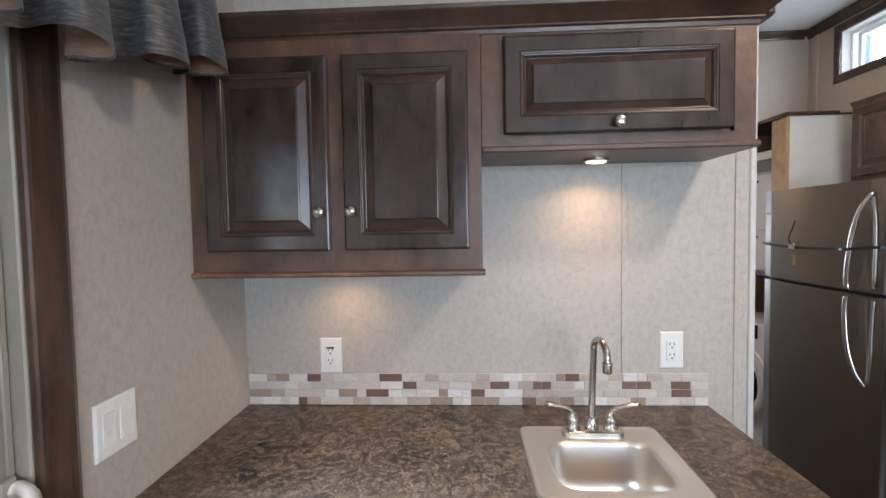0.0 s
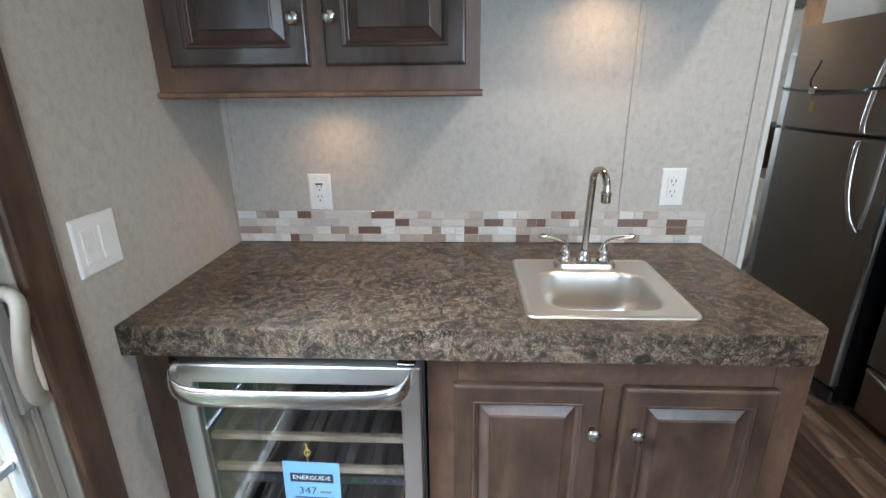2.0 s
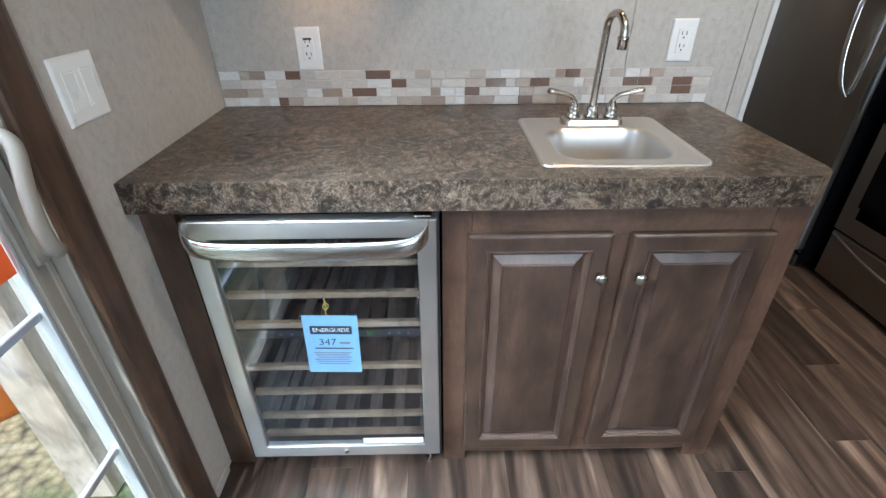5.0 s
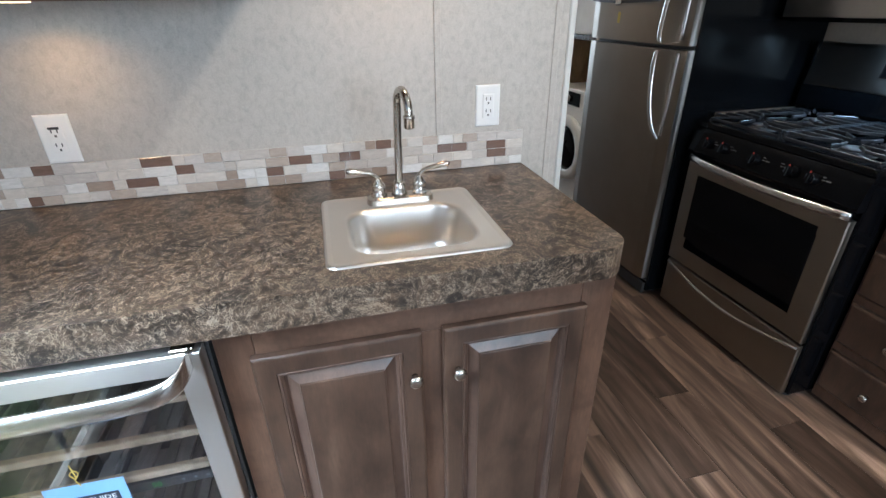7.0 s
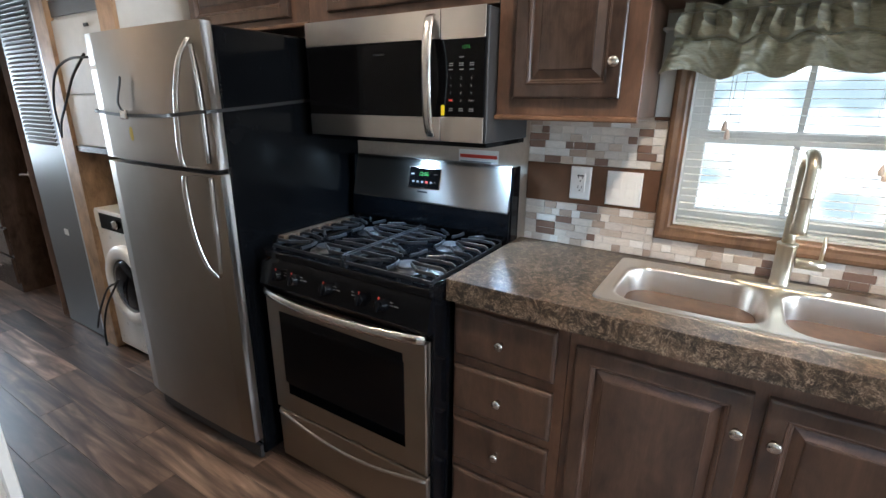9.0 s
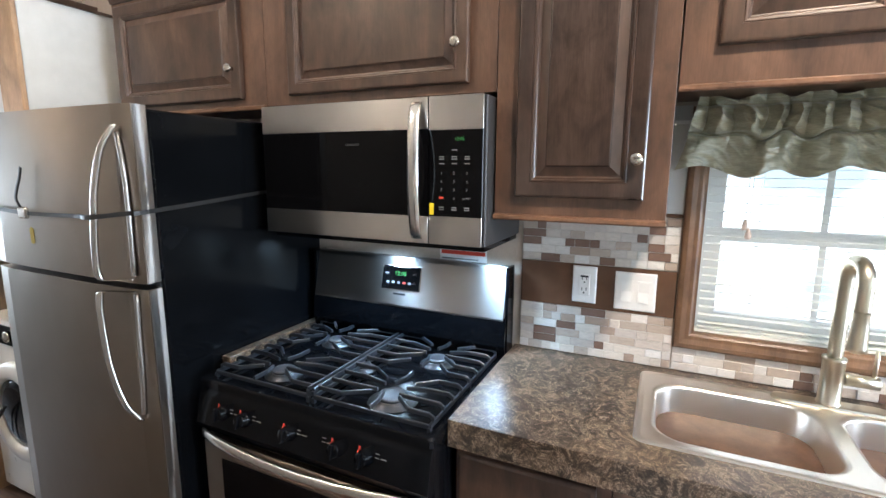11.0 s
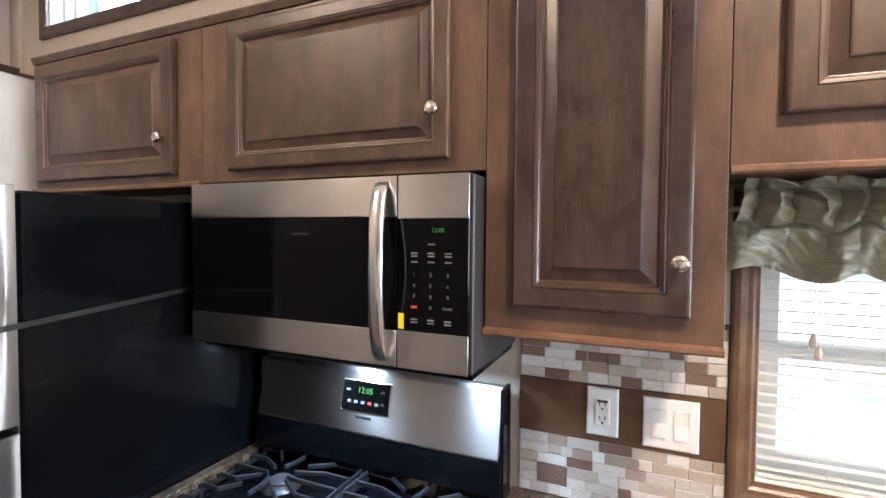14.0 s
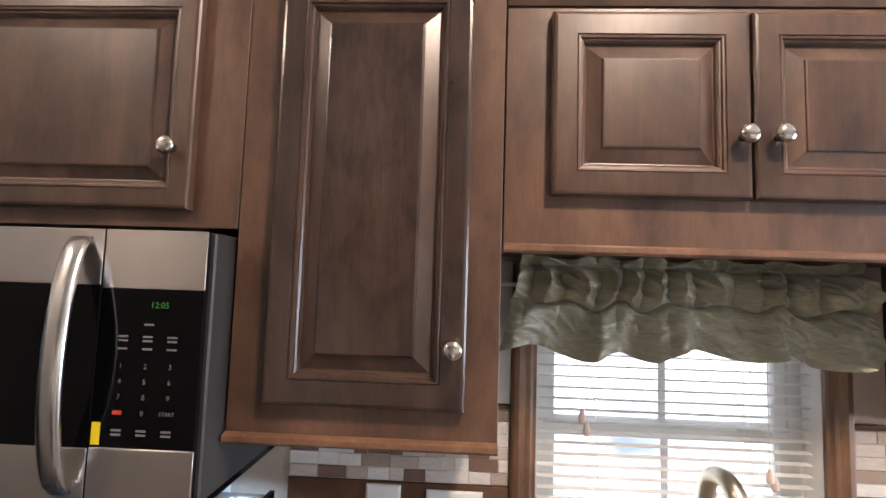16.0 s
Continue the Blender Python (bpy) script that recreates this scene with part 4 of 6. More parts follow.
for nm, u0, u1, v0, v1, w0, w1 in (("side_panel", 0.100, 0.106, 0.03, 0.882, -0.50, 0.0), ("side_panel", 0.660, 0.666, 0.03, 0.882, -0.50, 0.0), ("top_panel", 0.106, 0.660, 0.876, 0.882, -0.50, 0.0), ("bottom_panel", 0.106, 0.660, 0.03, 0.06, -0.50, 0.0), ("back_panel", 0.106, 0.660, 0.06, 0.876, -0.50, -0.49)):
    part(nm, B(FB, u0, u1, v0, v1, w0, w1), M_DARKPLASTIC, wc)
F2 = BAR(-0.580)
bm = rect_loops(bmesh.new(), F2, 0.106, 0.660, 0.080, 0.876, [(0, 0), (0, 0.032), (0.002, 0.034), (0.042, 0.034), (0.044, 0.032), (0.044, 0.010), (0.0, 0.0)], False)
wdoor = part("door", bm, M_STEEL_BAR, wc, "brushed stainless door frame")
p = part("pane", B(F2, 0.149, 0.617, 0.123, 0.833, 0.024, 0.028), M_COOLGLASS, wdoor, "tinted glass pane")
p.visible_shadow = False
bm = bmesh.new()
half = [(0.122, -0.612, 0.868), (0.124, -0.640, 0.864), (0.138, -0.662, 0.853), (0.172, -0.674, 0.843), (0.24, -0.677, 0.838)]
hs = curve_pts(half + [(0.383, -0.678, 0.837)] + [(0.766 - a, b, c) for a, b, c in half[::-1]], 5)
blade(bm, hs, (0, 0, 1), (0, 1, 0), 0.022, 0.009)
part("handle", bm, M_SATIN, wdoor, "wide curved stainless handle", True)
part("lock", lathe(bmesh.new(), F2 @ Matrix.Translation((0.383, 0.100, 0.034)), [(0.008, 0), (0.008, 0.003), (0.004, 0.004)], 14), M_CHROME, wdoor)
part("sticker", B(F2, 0.435, 0.612, 0.128, 0.152, 0.0285, 0.029), M_WHITE, wdoor)
part("top_hinge", B(F2, 0.610, 0.650, 0.877, 0.884, 0.005, 0.03, bev=0.002), M_CHROME, wc)
for x in (0.13, 0.63):
    part("foot", lathe(bmesh.new(), Matrix.Translation((x, -0.565, 0.0)), [(0.014, 0), (0.014, 0.012), (0.006, 0.014), (0.006, 0.03)], 12), M_CHROME, wc)
part("kick_plate", B(FB, 0.108, 0.658, 0.028, 0.075, -0.03, -0.012), M_DARKPLASTIC, wc)
for i, v in enumerate((0.812, 0.726, 0.630, 0.533, 0.380, 0.281, 0.179, 0.098)):
    rk = part("rack", B(FB, 0.125, 0.641, v - 0.009, v + 0.009, -0.045, -0.028, bev=0.002), M_RACK, wc, "beech-fronted wire rack")
    for k in range(7):
        x = 0.155 + k * 0.076
        part("rack_slat", B(FB, x - 0.011, x + 0.011, v - 0.005, v + 0.002, -0.45, -0.045), M_SLAT, rk)
cp = part("control_panel", B(FB, 0.108, 0.658, 0.490, 0.515, -0.06, -0.030), M_DARKPLASTIC, wc)
words("display", "50", FB, 0.478, 0.502, -0.0295, 0.020, M_GREEN, cp)
for du in (0.24, 0.27, 0.30, 0.53, 0.555, 0.58):
    bar_ink(FB, du - 0.003, du + 0.003, 0.499, 0.505, -0.030, M_GREYINK, cp)
tag = thing("energy_tag", (0.39, -0.612, 0.43), "light blue printed energy tag tied to the wine cooler", "tag")
TG = BAR(-0.6095) @ Matrix.Translation((0.392, 0.52, 0)) @ Matrix.Rotation(radians(-1.5), 4, "Z")
part("card", B(TG, -0.068, 0.068, -0.095, 0.095, 0.0, 0.0006), M_BLUEPAPER, tag)
bar_ink(TG, -0.052, 0.052, 0.036, 0.062, 0.0008, M_INK, tag)
words("heading", "ENERGUIDE", TG, 0, 0.049, 0.0014, 0.0172, M_WHITE, tag)
words("figure", "347", TG, -0.012, 0.009, 0.0009, 0.030, M_INK, tag)
bar_ink(TG, 0.018, 0.045, 0.004, 0.010, 0.0008, M_GREYINK, tag)
bar_ink(TG, -0.045, 0.052, -0.013, -0.009, 0.0008, M_INK, tag)
for k in range(6):
    bar_ink(TG, -0.050 + 0.004 * (k % 3), 0.046 - 0.007 * (k % 2), -0.028 - 0.0075 * k, -0.025 - 0.0075 * k, 0.0008, M_GREYINK, tag)
st = [(0.392, -0.611, 0.612), (0.388, -0.612, 0.630), (0.398, -0.613, 0.645), (0.392, -0.612, 0.655), (0.384, -0.613, 0.646), (0.391, -0.612, 0.634), (0.389, -0.611, 0.668)]
part("string", tube(bmesh.new(), curve_pts(st, 4), 0.0012, 6), M_STRING, tag)

# bar upper cabinet: tall left half, short right half
UB = BAR(-0.283)
UBL = BAR(-0.294)
ua = thing("bar_wall_cabinet", (0.395, 0, 1.43), "dark-stained two-door maple wall cabinet over the bar", "cabinet")
part("body", W(0.002, 0.789, -0.275, -0.002, 1.440, 2.055), M_WOOD, ua)
bm = bmesh.new()
for a in ((0.002, 0.060, 1.440, 2.055), (0.75, 0.789, 1.440, 2.055), (0.380, 0.437, 1.50, 2.0), (0.060, 0.75, 1.440, 1.50), (0.060, 0.75, 2.0, 2.055)):
    box(bm, UBL, *a, -0.018, 0.0 if a[2] != 1.50 else -0.001)
part("face_frame", bm, M_WOOD, ua)
part("bottom_lip", crown(bmesh.new(), UBL, 0.002, 0.795, 1.428, LIPP), M_LIP, ua, "lighter wood lip")
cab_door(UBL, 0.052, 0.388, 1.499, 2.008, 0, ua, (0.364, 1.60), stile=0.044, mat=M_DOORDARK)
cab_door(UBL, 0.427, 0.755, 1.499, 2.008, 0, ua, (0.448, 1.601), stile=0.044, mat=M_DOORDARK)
ub = thing("bar_wall_cabinet", (1.14, 0, 1.755), "short dark maple wall cabinet with a lift-up door", "cabinet")
part("body", W(0.791, 1.488, -0.264, -0.002, 1.765, 2.055), M_WOOD, ub)
bm = bmesh.new()
for a in ((0.791, 0.85, 1.765, 2.055), (1.435, 1.488, 1.765, 2.055), (0.85, 1.435, 1.765, 1.79), (0.85, 1.435, 2.03, 2.055)):
    box(bm, UB, *a, -0.018, 0.0)
part("face_frame", bm, M_WOOD_H, ub)
part("bottom_lip", W(0.791, 1.496, -0.296, -0.002, 1.748, 1.764, bev=0.003), M_WOOD_H, ub)
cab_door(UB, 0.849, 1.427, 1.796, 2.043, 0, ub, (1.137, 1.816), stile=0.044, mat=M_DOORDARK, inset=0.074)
struct("trim_bar_crown", crown(bmesh.new(), UB, 0.004, 1.488, 2.055, CROWN, None, True), M_TRIM, "dark crown moulding on the bar wall cabinets", "trim")
struct("trim_bar_crown_return", W(1.489, 1.538, -0.282, -0.003, 2.075, 2.115, bev=0.01), M_TRIM, "dark crown moulding return", "trim")
for nm, x, z in (("puck_light", 1.127, 1.748), ("puck_light", 0.36, 1.4405)):
    pk = thing(nm, (x, -0.13, z - 0.012), "lit round puck light under the bar wall cabinet", "light fixture", "puck lights")
    part("ring", lathe(bmesh.new(), Matrix.Translation((x, -0.13, z - 0.009)), [(0.030, 0), (0.037, 0.002), (0.037, 0.009), (0.030, 0.009)], 24), M_CHROME, pk)
    part("lens", lathe(bmesh.new(), Matrix.Translation((x, -0.13, z - 0.0115)), [(0.027, 0), (0.029, 0.003)], 24), M_LAMP, pk)

outlet(BAR(0), 0.287, 1.134, "wall_outlet", "white duplex outlet with a USB port over the bar counter", True)
outlet(BAR(0), 1.398, 1.149, "wall_outlet", "white duplex outlet over the bar sink")
switch_plate(LEFT(0), -0.600, 1.153, "white double rocker switch on the wall by the door")

# valance over the glazed door
val = thing("door_valance", (0.08, -1.0, 1.9), "grey-blue pleated fabric valance with tan lining over the door", "valance")


def drape(y0, y1, z_top, n, rows, inner):
    """Bell pleats that open towards the hem; inner gives the lining, set inside the cloth by its thickness."""
    loops = []
    for r in range(rows + 1):
        k = r / rows
        flat = []
        for i in range(n + 1):
            y = y0 + (y1 - y0) * i / n
            ph = 34.9 * (y + 0.44) + math.pi / 2 + 0.25 * math.sin(13 * y)
            end = min(1, max(0, (y1 - y) / 0.06))
            x = 0.122 + (0.012 + 0.052 * k) * math.sin(ph) + 0.006 * k * math.sin(2.7 * ph + 1)
            yy = y - (0.006 + 0.019 * k) * end * math.sin(2 * ph)
            hem = 1.860 + 0.010 * math.sin(ph + 1.8) + 0.085 * min(1, max(0, (y + 0.72) / 0.24))
            sag = 0.008 * k * noise.noise(Vector((y * 16, k * 3, 0.7)))
            flat.append(Vector((x + sag, yy, z_top + (hem - z_top) * k)))
        loop = []
        for i, p in enumerate(flat):
            d = flat[min(i + 1, n)] - flat[max(i - 1, 0)]
            out_way = Vector((d.y, -d.x, 0)).normalized()
            loop.append(p - out_way * 0.003 + Vector((0, 0, 0.004 * k)) if inner else p)
        loops.append(loop)
    return loft(bmesh.new(), loops, False)


part("fabric", drape(-1.85, -0.345, 2.32, 360, 18, False), M_FAB, val, "grey-blue slub fabric", True)
part("lining", drape(-1.85, -0.345, 2.312, 360, 18, True), M_LINING, val, "tan lining", True)
part("side_return", W(0.002, 0.062, -0.349, -0.346, 1.96, 2.30), M_FAB, val)
part("board", W(0.002, 0.10, -1.85, -0.352, 2.30, 2.318), M_TRIM, val)

# ---- kitchen ----
FK = KIT(2.665)      # base cabinet face, u = -y
kb = thing("kitchen_drawer_unit", (2.9, -0.53, 0), "dark-stained maple base unit with four drawers", "cabinet")
part("body", W(2.687, 3.17, -0.722, -0.348, 0.09, 0.894), M_WOOD, kb)
part("toe_kick", W(2.74, 3.17, -0.722, -0.348, 0.0, 0.088), M_WOOD, kb)
part("face_frame", W(2.665, 2.685, -0.722, -0.348, 0.03, 0.894), M_WOOD, kb)
for c in (0.782, 0.580, 0.378, 0.172):
    drawer_front(FK, 0.356, 0.690, c - 0.083, c + 0.083, 0, kb)
ks = thing("kitchen_base_cabinet", (2.9, -1.18, 0), "dark-stained maple sink base unit with two doors", "cabinet")
part("body", W(2.687, 3.17, -1.66, -0.724, 0.09, 0.894), M_WOOD, ks)
part("toe_kick", W(2.74, 3.17, -1.66, -0.724, 0.0, 0.088), M_WOOD, ks)
part("face_frame", W(2.665, 2.685, -1.66, -0.724, 0.03, 0.894), M_WOOD, ks)
cab_door(FK, 0.746, 1.162, 0.070, 0.842, 0, ks, (1.140, 0.738))
cab_door(FK, 1.190, 1.604, 0.070, 0.842, 0, ks, (1.216, 0.735))
ke = thing("kitchen_end_unit", (2.9, -2.2, 0), "plain dark-stained maple base unit past the sink", "cabinet")
part("body", W(2.687, 3.17, -2.8, -1.662, 0.09, 0.894), M_WOOD, ke)
part("face_frame", W(2.665, 2.685, -2.8, -1.662, 0.0, 0.894), M_WOOD, ke)
hole = lambda b: [(p.x, p.y) for p in rrect(b[0], b[1], b[2] + 0.003, b[3] + 0.003, b[4], 0, 5)]
KB = [(2.905, -0.978, 0.160, 0.190, 0.07), (2.905, -1.387, 0.160, 0.190, 0.07)]
counter("kitchen_countertop", [(3.178, -0.345), (3.178, -2.8), (2.618, -2.8), (2.618, -0.345)], [hole(b) for b in KB], 0.897, 0.966, "marbled brown laminate kitchen countertop around the sink", [(2.618, -0.345), (2.618, -2.8)])
bowl_sink("kitchen_sink", 0.966, (2.919, -1.182, 0.207, 0.430), KB, 0.17, "double-bowl stainless kitchen sink set into the counter")
solo("counter_filler", W(2.66, 3.178, 0.436, 0.471, 0.897, 0.966, bev=0.002), M_LAM, "narrow marbled laminate counter strip beside the range", "countertop")

kf = thing("kitchen_faucet", (3.10, -1.205, 0.97), "tall brushed nickel pull-down kitchen faucet", "faucet")
part("deck_plate", loft(bmesh.new(), [rrect(3.10, -1.20, 0.026, 0.125, 0.025, 0.969), rrect(3.10, -1.20, 0.024, 0.123, 0.023, 0.975), rrect(3.10, -1.20, 0.018, 0.117, 0.017, 0.976)], True, True, True), M_FAUCET, kf)
part("body", lathe(bmesh.new(), Matrix.Translation((3.10, -1.198, 0.974)), [(0.028, 0), (0.026, 0.006), (0.024, 0.01), (0.024, 0.116), (0.026, 0.119), (0.026, 0.125), (0.017, 0.127)], 24), M_FAUCET, kf, "", True)
gn = [(3.10, -1.198, 1.09), (3.10, -1.198, 1.20), (3.099, -1.198, 1.28)] + [(3.098 - 0.050 * (1 - math.cos(a)), -1.198 - 0.004 * (1 - math.cos(a)), 1.304 + 0.050 * math.sin(a)) for a in (0.25, 0.7, 1.15, 1.57, 2.0, 2.5, 2.95)] + [(2.997, -1.205, 1.28), (2.996, -1.205, 1.245)]
part("spout", tube(bmesh.new(), curve_pts(gn, 4), 0.0165, 18, 1.0, (0, 1, 0)), M_FAUCET, kf, "", True)
part("spray_head", lathe(bmesh.new(), Matrix.Translation((2.996, -1.205, 1.150)), [(0.014, 0), (0.019, 0.002), (0.019, 0.012), (0.0165, 0.06), (0.0155, 0.098), (0.017, 0.10), (0.0155, 0.104)], 20), M_FAUCET, kf, "", True)
part("valve_arm", tube(bmesh.new(), [(3.10, -1.225, 1.045), (3.10, -1.292, 1.045)], 0.016, 18), M_FAUCET, kf, "", True)
part("lever", tube(bmesh.new(), [(3.10, -1.28, 1.045), (3.10, -1.281, 1.09), (3.10, -1.281, 1.128)], 0.005, 10, 1.0, (0, 1, 0)), M_FAUCET, kf, "", True)

# range
rg = thing("gas_range", (2.84, 0.045, 0), "black and stainless freestanding gas range with cast-iron grates", "range")
R0, R1 = -0.428, 0.338          # u from far to near side (u = -y)
KR = KIT(2.558)
part("body", W(2.559, 3.13, -0.338, 0.428, 0.03, 0.925, bev=0.004), M_BLACK, rg)
for x in (2.60, 3.08):
    for y in (-0.30, 0.39):
        part("foot", lathe(bmesh.new(), Matrix.Translation((x, y, 0)), [(0.018, 0), (0.018, 0.02), (0.010, 0.03)], 10), M_DARKPLASTIC, rg)
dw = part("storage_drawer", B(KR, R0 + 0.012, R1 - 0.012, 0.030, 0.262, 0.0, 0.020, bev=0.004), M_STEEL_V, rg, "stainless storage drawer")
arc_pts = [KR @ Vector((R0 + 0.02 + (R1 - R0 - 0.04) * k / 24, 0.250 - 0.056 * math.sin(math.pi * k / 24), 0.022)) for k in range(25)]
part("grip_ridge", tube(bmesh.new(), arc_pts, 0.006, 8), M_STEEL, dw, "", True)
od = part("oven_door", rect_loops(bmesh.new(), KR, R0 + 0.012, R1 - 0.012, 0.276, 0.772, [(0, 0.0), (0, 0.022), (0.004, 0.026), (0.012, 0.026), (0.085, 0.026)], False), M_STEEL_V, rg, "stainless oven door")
bm = bmesh.new()
box(bm, KR, R0 + 0.083, R1 - 0.101, 0.412, 0.718, 0.0255, 0.0275, 0.001)
part("oven_window", bm, M_GLASSBLACK, od, "black oven window")
bm = bmesh.new()
box(bm, KR, R0 + 0.078, R1 - 0.096, 0.406, 0.724, 0.020, 0.0255)
part("window_surround", bm, M_BLACK, od)
hb = [KR @ Vector((R0 + 0.014 + (R1 - R0 - 0.028) * k / 28, 0.787, 0.026 + 0.050 * math.sin(math.pi * k / 28) ** 0.75)) for k in range(29)]
bm = bmesh.new()
blade(bm, hb, (0, 0, 1), (1, 0, 0), 0.016, 0.010)
part("oven_handle", bm, M_SATIN, od, "bowed stainless oven handle", True)
# sloped control panel
bm = bmesh.new()
loft(bm, [[Vector((2.558 - w, y, v)) for v, w in ((0.806, 0.0), (0.806, 0.030), (0.820, 0.036), (0.905, 0.018), (0.928, 0.004), (0.928, 0.0))] for y in (-0.338, 0.428)], True, True, True)
cpan = part("control_panel", bm, M_BLACK, rg)
SL = lambda u, v: KR @ Matrix.Translation((u, v, 0.036 - (v - 0.820) * 0.212)) @ Matrix.Rotation(radians(-12), 4, "X")
for u in (-0.325, -0.240, -0.080, 0.080, 0.163):
    P = SL(u, 0.866)
    kn = part("burner_knob", lathe(bmesh.new(), P, [(0.022, 0.0), (0.022, 0.004), (0.019, 0.008), (0.018, 0.022), (0.016, 0.025)], 20), M_BLACK, cpan, "black burner knob", True)
    part("knob_grip", B(P, -0.005, 0.005, -0.019, 0.019, 0.024, 0.034, bev=0.002), M_BLACK, kn)
    bm = bmesh.new()
    box(bm, P, -0.021, -0.016, 0.010, 0.022, 0.0005, 0.0012)
    box(bm, P, -0.024, -0.020, 0.000, 0.010, 0.0005, 0.0012)
    part("mark", bm, M_RED, kn)
    box_at = 0.034 if u != 0.080 else -0.044
    bm = bmesh.new()
    box(bm, P, box_at - 0.006, box_at + 0.006, 0.004, 0.006, 0.0003, 0.0008)
    box(bm, P, box_at - 0.006, box_at + 0.006, 0.014, 0.016, 0.0003, 0.0008)
    box(bm, P, box_at + 0.010, box_at + 0.026, 0.004, 0.007, 0.0003, 0.0008)
    part("icon", bm, M_GREYINK, kn)
# cooktop and burners
bm = bmesh.new()
ct = [rrect(2.8365, 0.045, 0.2935, 0.386, 0.012, 0.9255), rrect(2.8365, 0.045, 0.2935, 0.386, 0.012, 0.944), rrect(2.8365, 0.045, 0.2895, 0.382, 0.012, 0.949), rrect(2.8365, 0.045, 0.2795, 0.370, 0.02, 0.949), rrect(2.8365, 0.045, 0.2635, 0.352, 0.03, 0.937)]
part("cooktop", loft(bm, ct, True, True, True), M_BLACK, rg)
for bx, by, r in ((2.685, -0.15, 0.046), (2.685, 0.235, 0.038), (2.965, 0.25, 0.036), (2.965, -0.15, 0.038), (2.82, 0.045, 0.032)):
    b = part("burner", lathe(bmesh.new(), Matrix.Translation((bx, by, 0.9375)), [(r * 1.5, 0), (r * 1.45, 0.003), (r * 1.05, 0.005), (r, 0.012), (r * 0.95, 0.014)], 28), M_BURNER, rg, "", True)
    part("burner_cap", lathe(bmesh.new(), Matrix.Translation((bx, by, 0.9515)), [(r * 0.92, 0), (r * 0.92, 0.005), (r * 0.8, 0.008), (r * 0.2, 0.0085)], 28), M_CAP, b, "", True)
# three grates side by side: frame bars and fingers that bend down to the frame
zt = 0.980


def flat_bar(bm, pts, w=0.0075, h=0.011):
    """A bar of flat section along pts, which keeps its top level and its sides upright."""
    pts = [Vector(p) for p in pts]
    side = Vector((1, 0, 0))
    loops = []
    for i, p in enumerate(pts):
        d = pts[min(i + 1, len(pts) - 1)] - pts[max(i - 1, 0)]
        d.z = 0
        if d.length > 1e-4:
            d.normalize()
            side = Vector((d.y, -d.x, 0))
        e = side * (w / 2)
        c = side * (w / 2 - 0.0018)
        z = Vector((0, 0, h))
        loops.append([p - e - z, p + e - z, p + e - Vector((0, 0, 0.002)), p + c, p - c, p - e - Vector((0, 0, 0.002))])
    return loft(bm, loops, True, True, True)


def grate(y0, y1, centres, outer):
    """A frame on feet with level fingers that kink in towards the burners; outer is the side with the upright fingers."""
    x0, x1 = 2.584, 3.088
    inner = y1 if outer == y0 else y0
    sgn = 1 if outer < inner else -1
    bm = bmesh.new()
    for y in (y0, y1):
        flat_bar(bm, [(x0, y, 0.961), (x1, y, 0.961)])
    for x in (x0, x1):
        flat_bar(bm, [(x, y0, 0.961), (x, y1, 0.961)])
    flat_bar(bm, [(x0, inner, zt), (x1, inner, zt)])
    for x in (x0, (x0 + x1) / 2, x1):
        for y in (y0, y1):
            box(bm, I4, x - 0.005, x + 0.005, y - 0.005, y + 0.005, 0.937, 0.952)
            if y == inner:
                box(bm, I4, x - 0.004, x + 0.004, y - 0.004, y + 0.004, 0.958, 0.972)
    n = 9
    for k in range(n):
        x = x0 + 0.020 + (x1 - x0 - 0.040) * k / (n - 1)
        cx, cy = min(centres, key=lambda p: abs(p[0] - x))
        off = x - cx
        near = abs(off) < 0.035
        way = math.copysign(1, off) if abs(off) > 1e-3 else 1
        for edge, s_ in ((outer, sgn), (inner, -sgn)):
            run = abs(cy - edge)
            knee = edge + s_ * run * (0.55 if near else 0.42)
            tip = cy - s_ * (0.034 if near else 0.026 + 0.20 * abs(off))
            tip_x = cx + off * 0.9 if near else cx + way * max(0.018, abs(off) - 0.045)
            pts = [(x, edge + s_ * 0.010, zt), (x, knee, zt), (tip_x, tip, zt)]
            if edge == outer:
                box(bm, I4, x - 0.0037, x + 0.0037, edge - 0.004, edge + 0.004, 0.955, 0.972)
                pts = [(x, edge, zt - 0.006)] + pts
            else:
                pts = [(x, edge, zt)] + pts
            flat_bar(bm, pts)
    for cx, cy in centres:
        for dx in (-1, 1):
            flat_bar(bm, [(cx + dx * 0.115, cy, zt), (cx + dx * 0.070, cy, zt), (cx + dx * 0.030, cy + 0.012, zt)])
    part("grate", bm, M_IRON, rg, "cast-iron grate")


grate(-0.312, 0.036, [(2.685, -0.15), (2.965, -0.15)], -0.312)
grate(0.054, 0.402, [(2.685, 0.235), (2.965, 0.25)], 0.402)
# backguard
bm = bmesh.new()
loft(bm, [[Vector((x, y, z)) for x, z in ((3.072, 0.945), (3.060, 0.99), (3.066, 1.086), (3.118, 1.086), (3.14, 1.228), (3.14, 0.925), (3.09, 0.925))] for y in (-0.343, 0.433)], True, True, True)
part("backguard", bm, M_BLACK, rg)
bm = bmesh.new()
loft(bm, [[Vector((x, y, z)) for x, z in ((3.064, 1.076), (3.062, 1.082), (3.098, 1.238), (3.104, 1.249), (3.118, 1.252), (3.118, 1.088), (3.072, 1.076))] for y in (-0.336, 0.426)], True, True, True)
bp = part("backguard_panel", bm, M_STEEL, rg, "sloped stainless back panel")
part("end_cap", W(3.08, 3.142, -0.3465, -0.337, 0.945, 1.250), M_BLACK, rg)
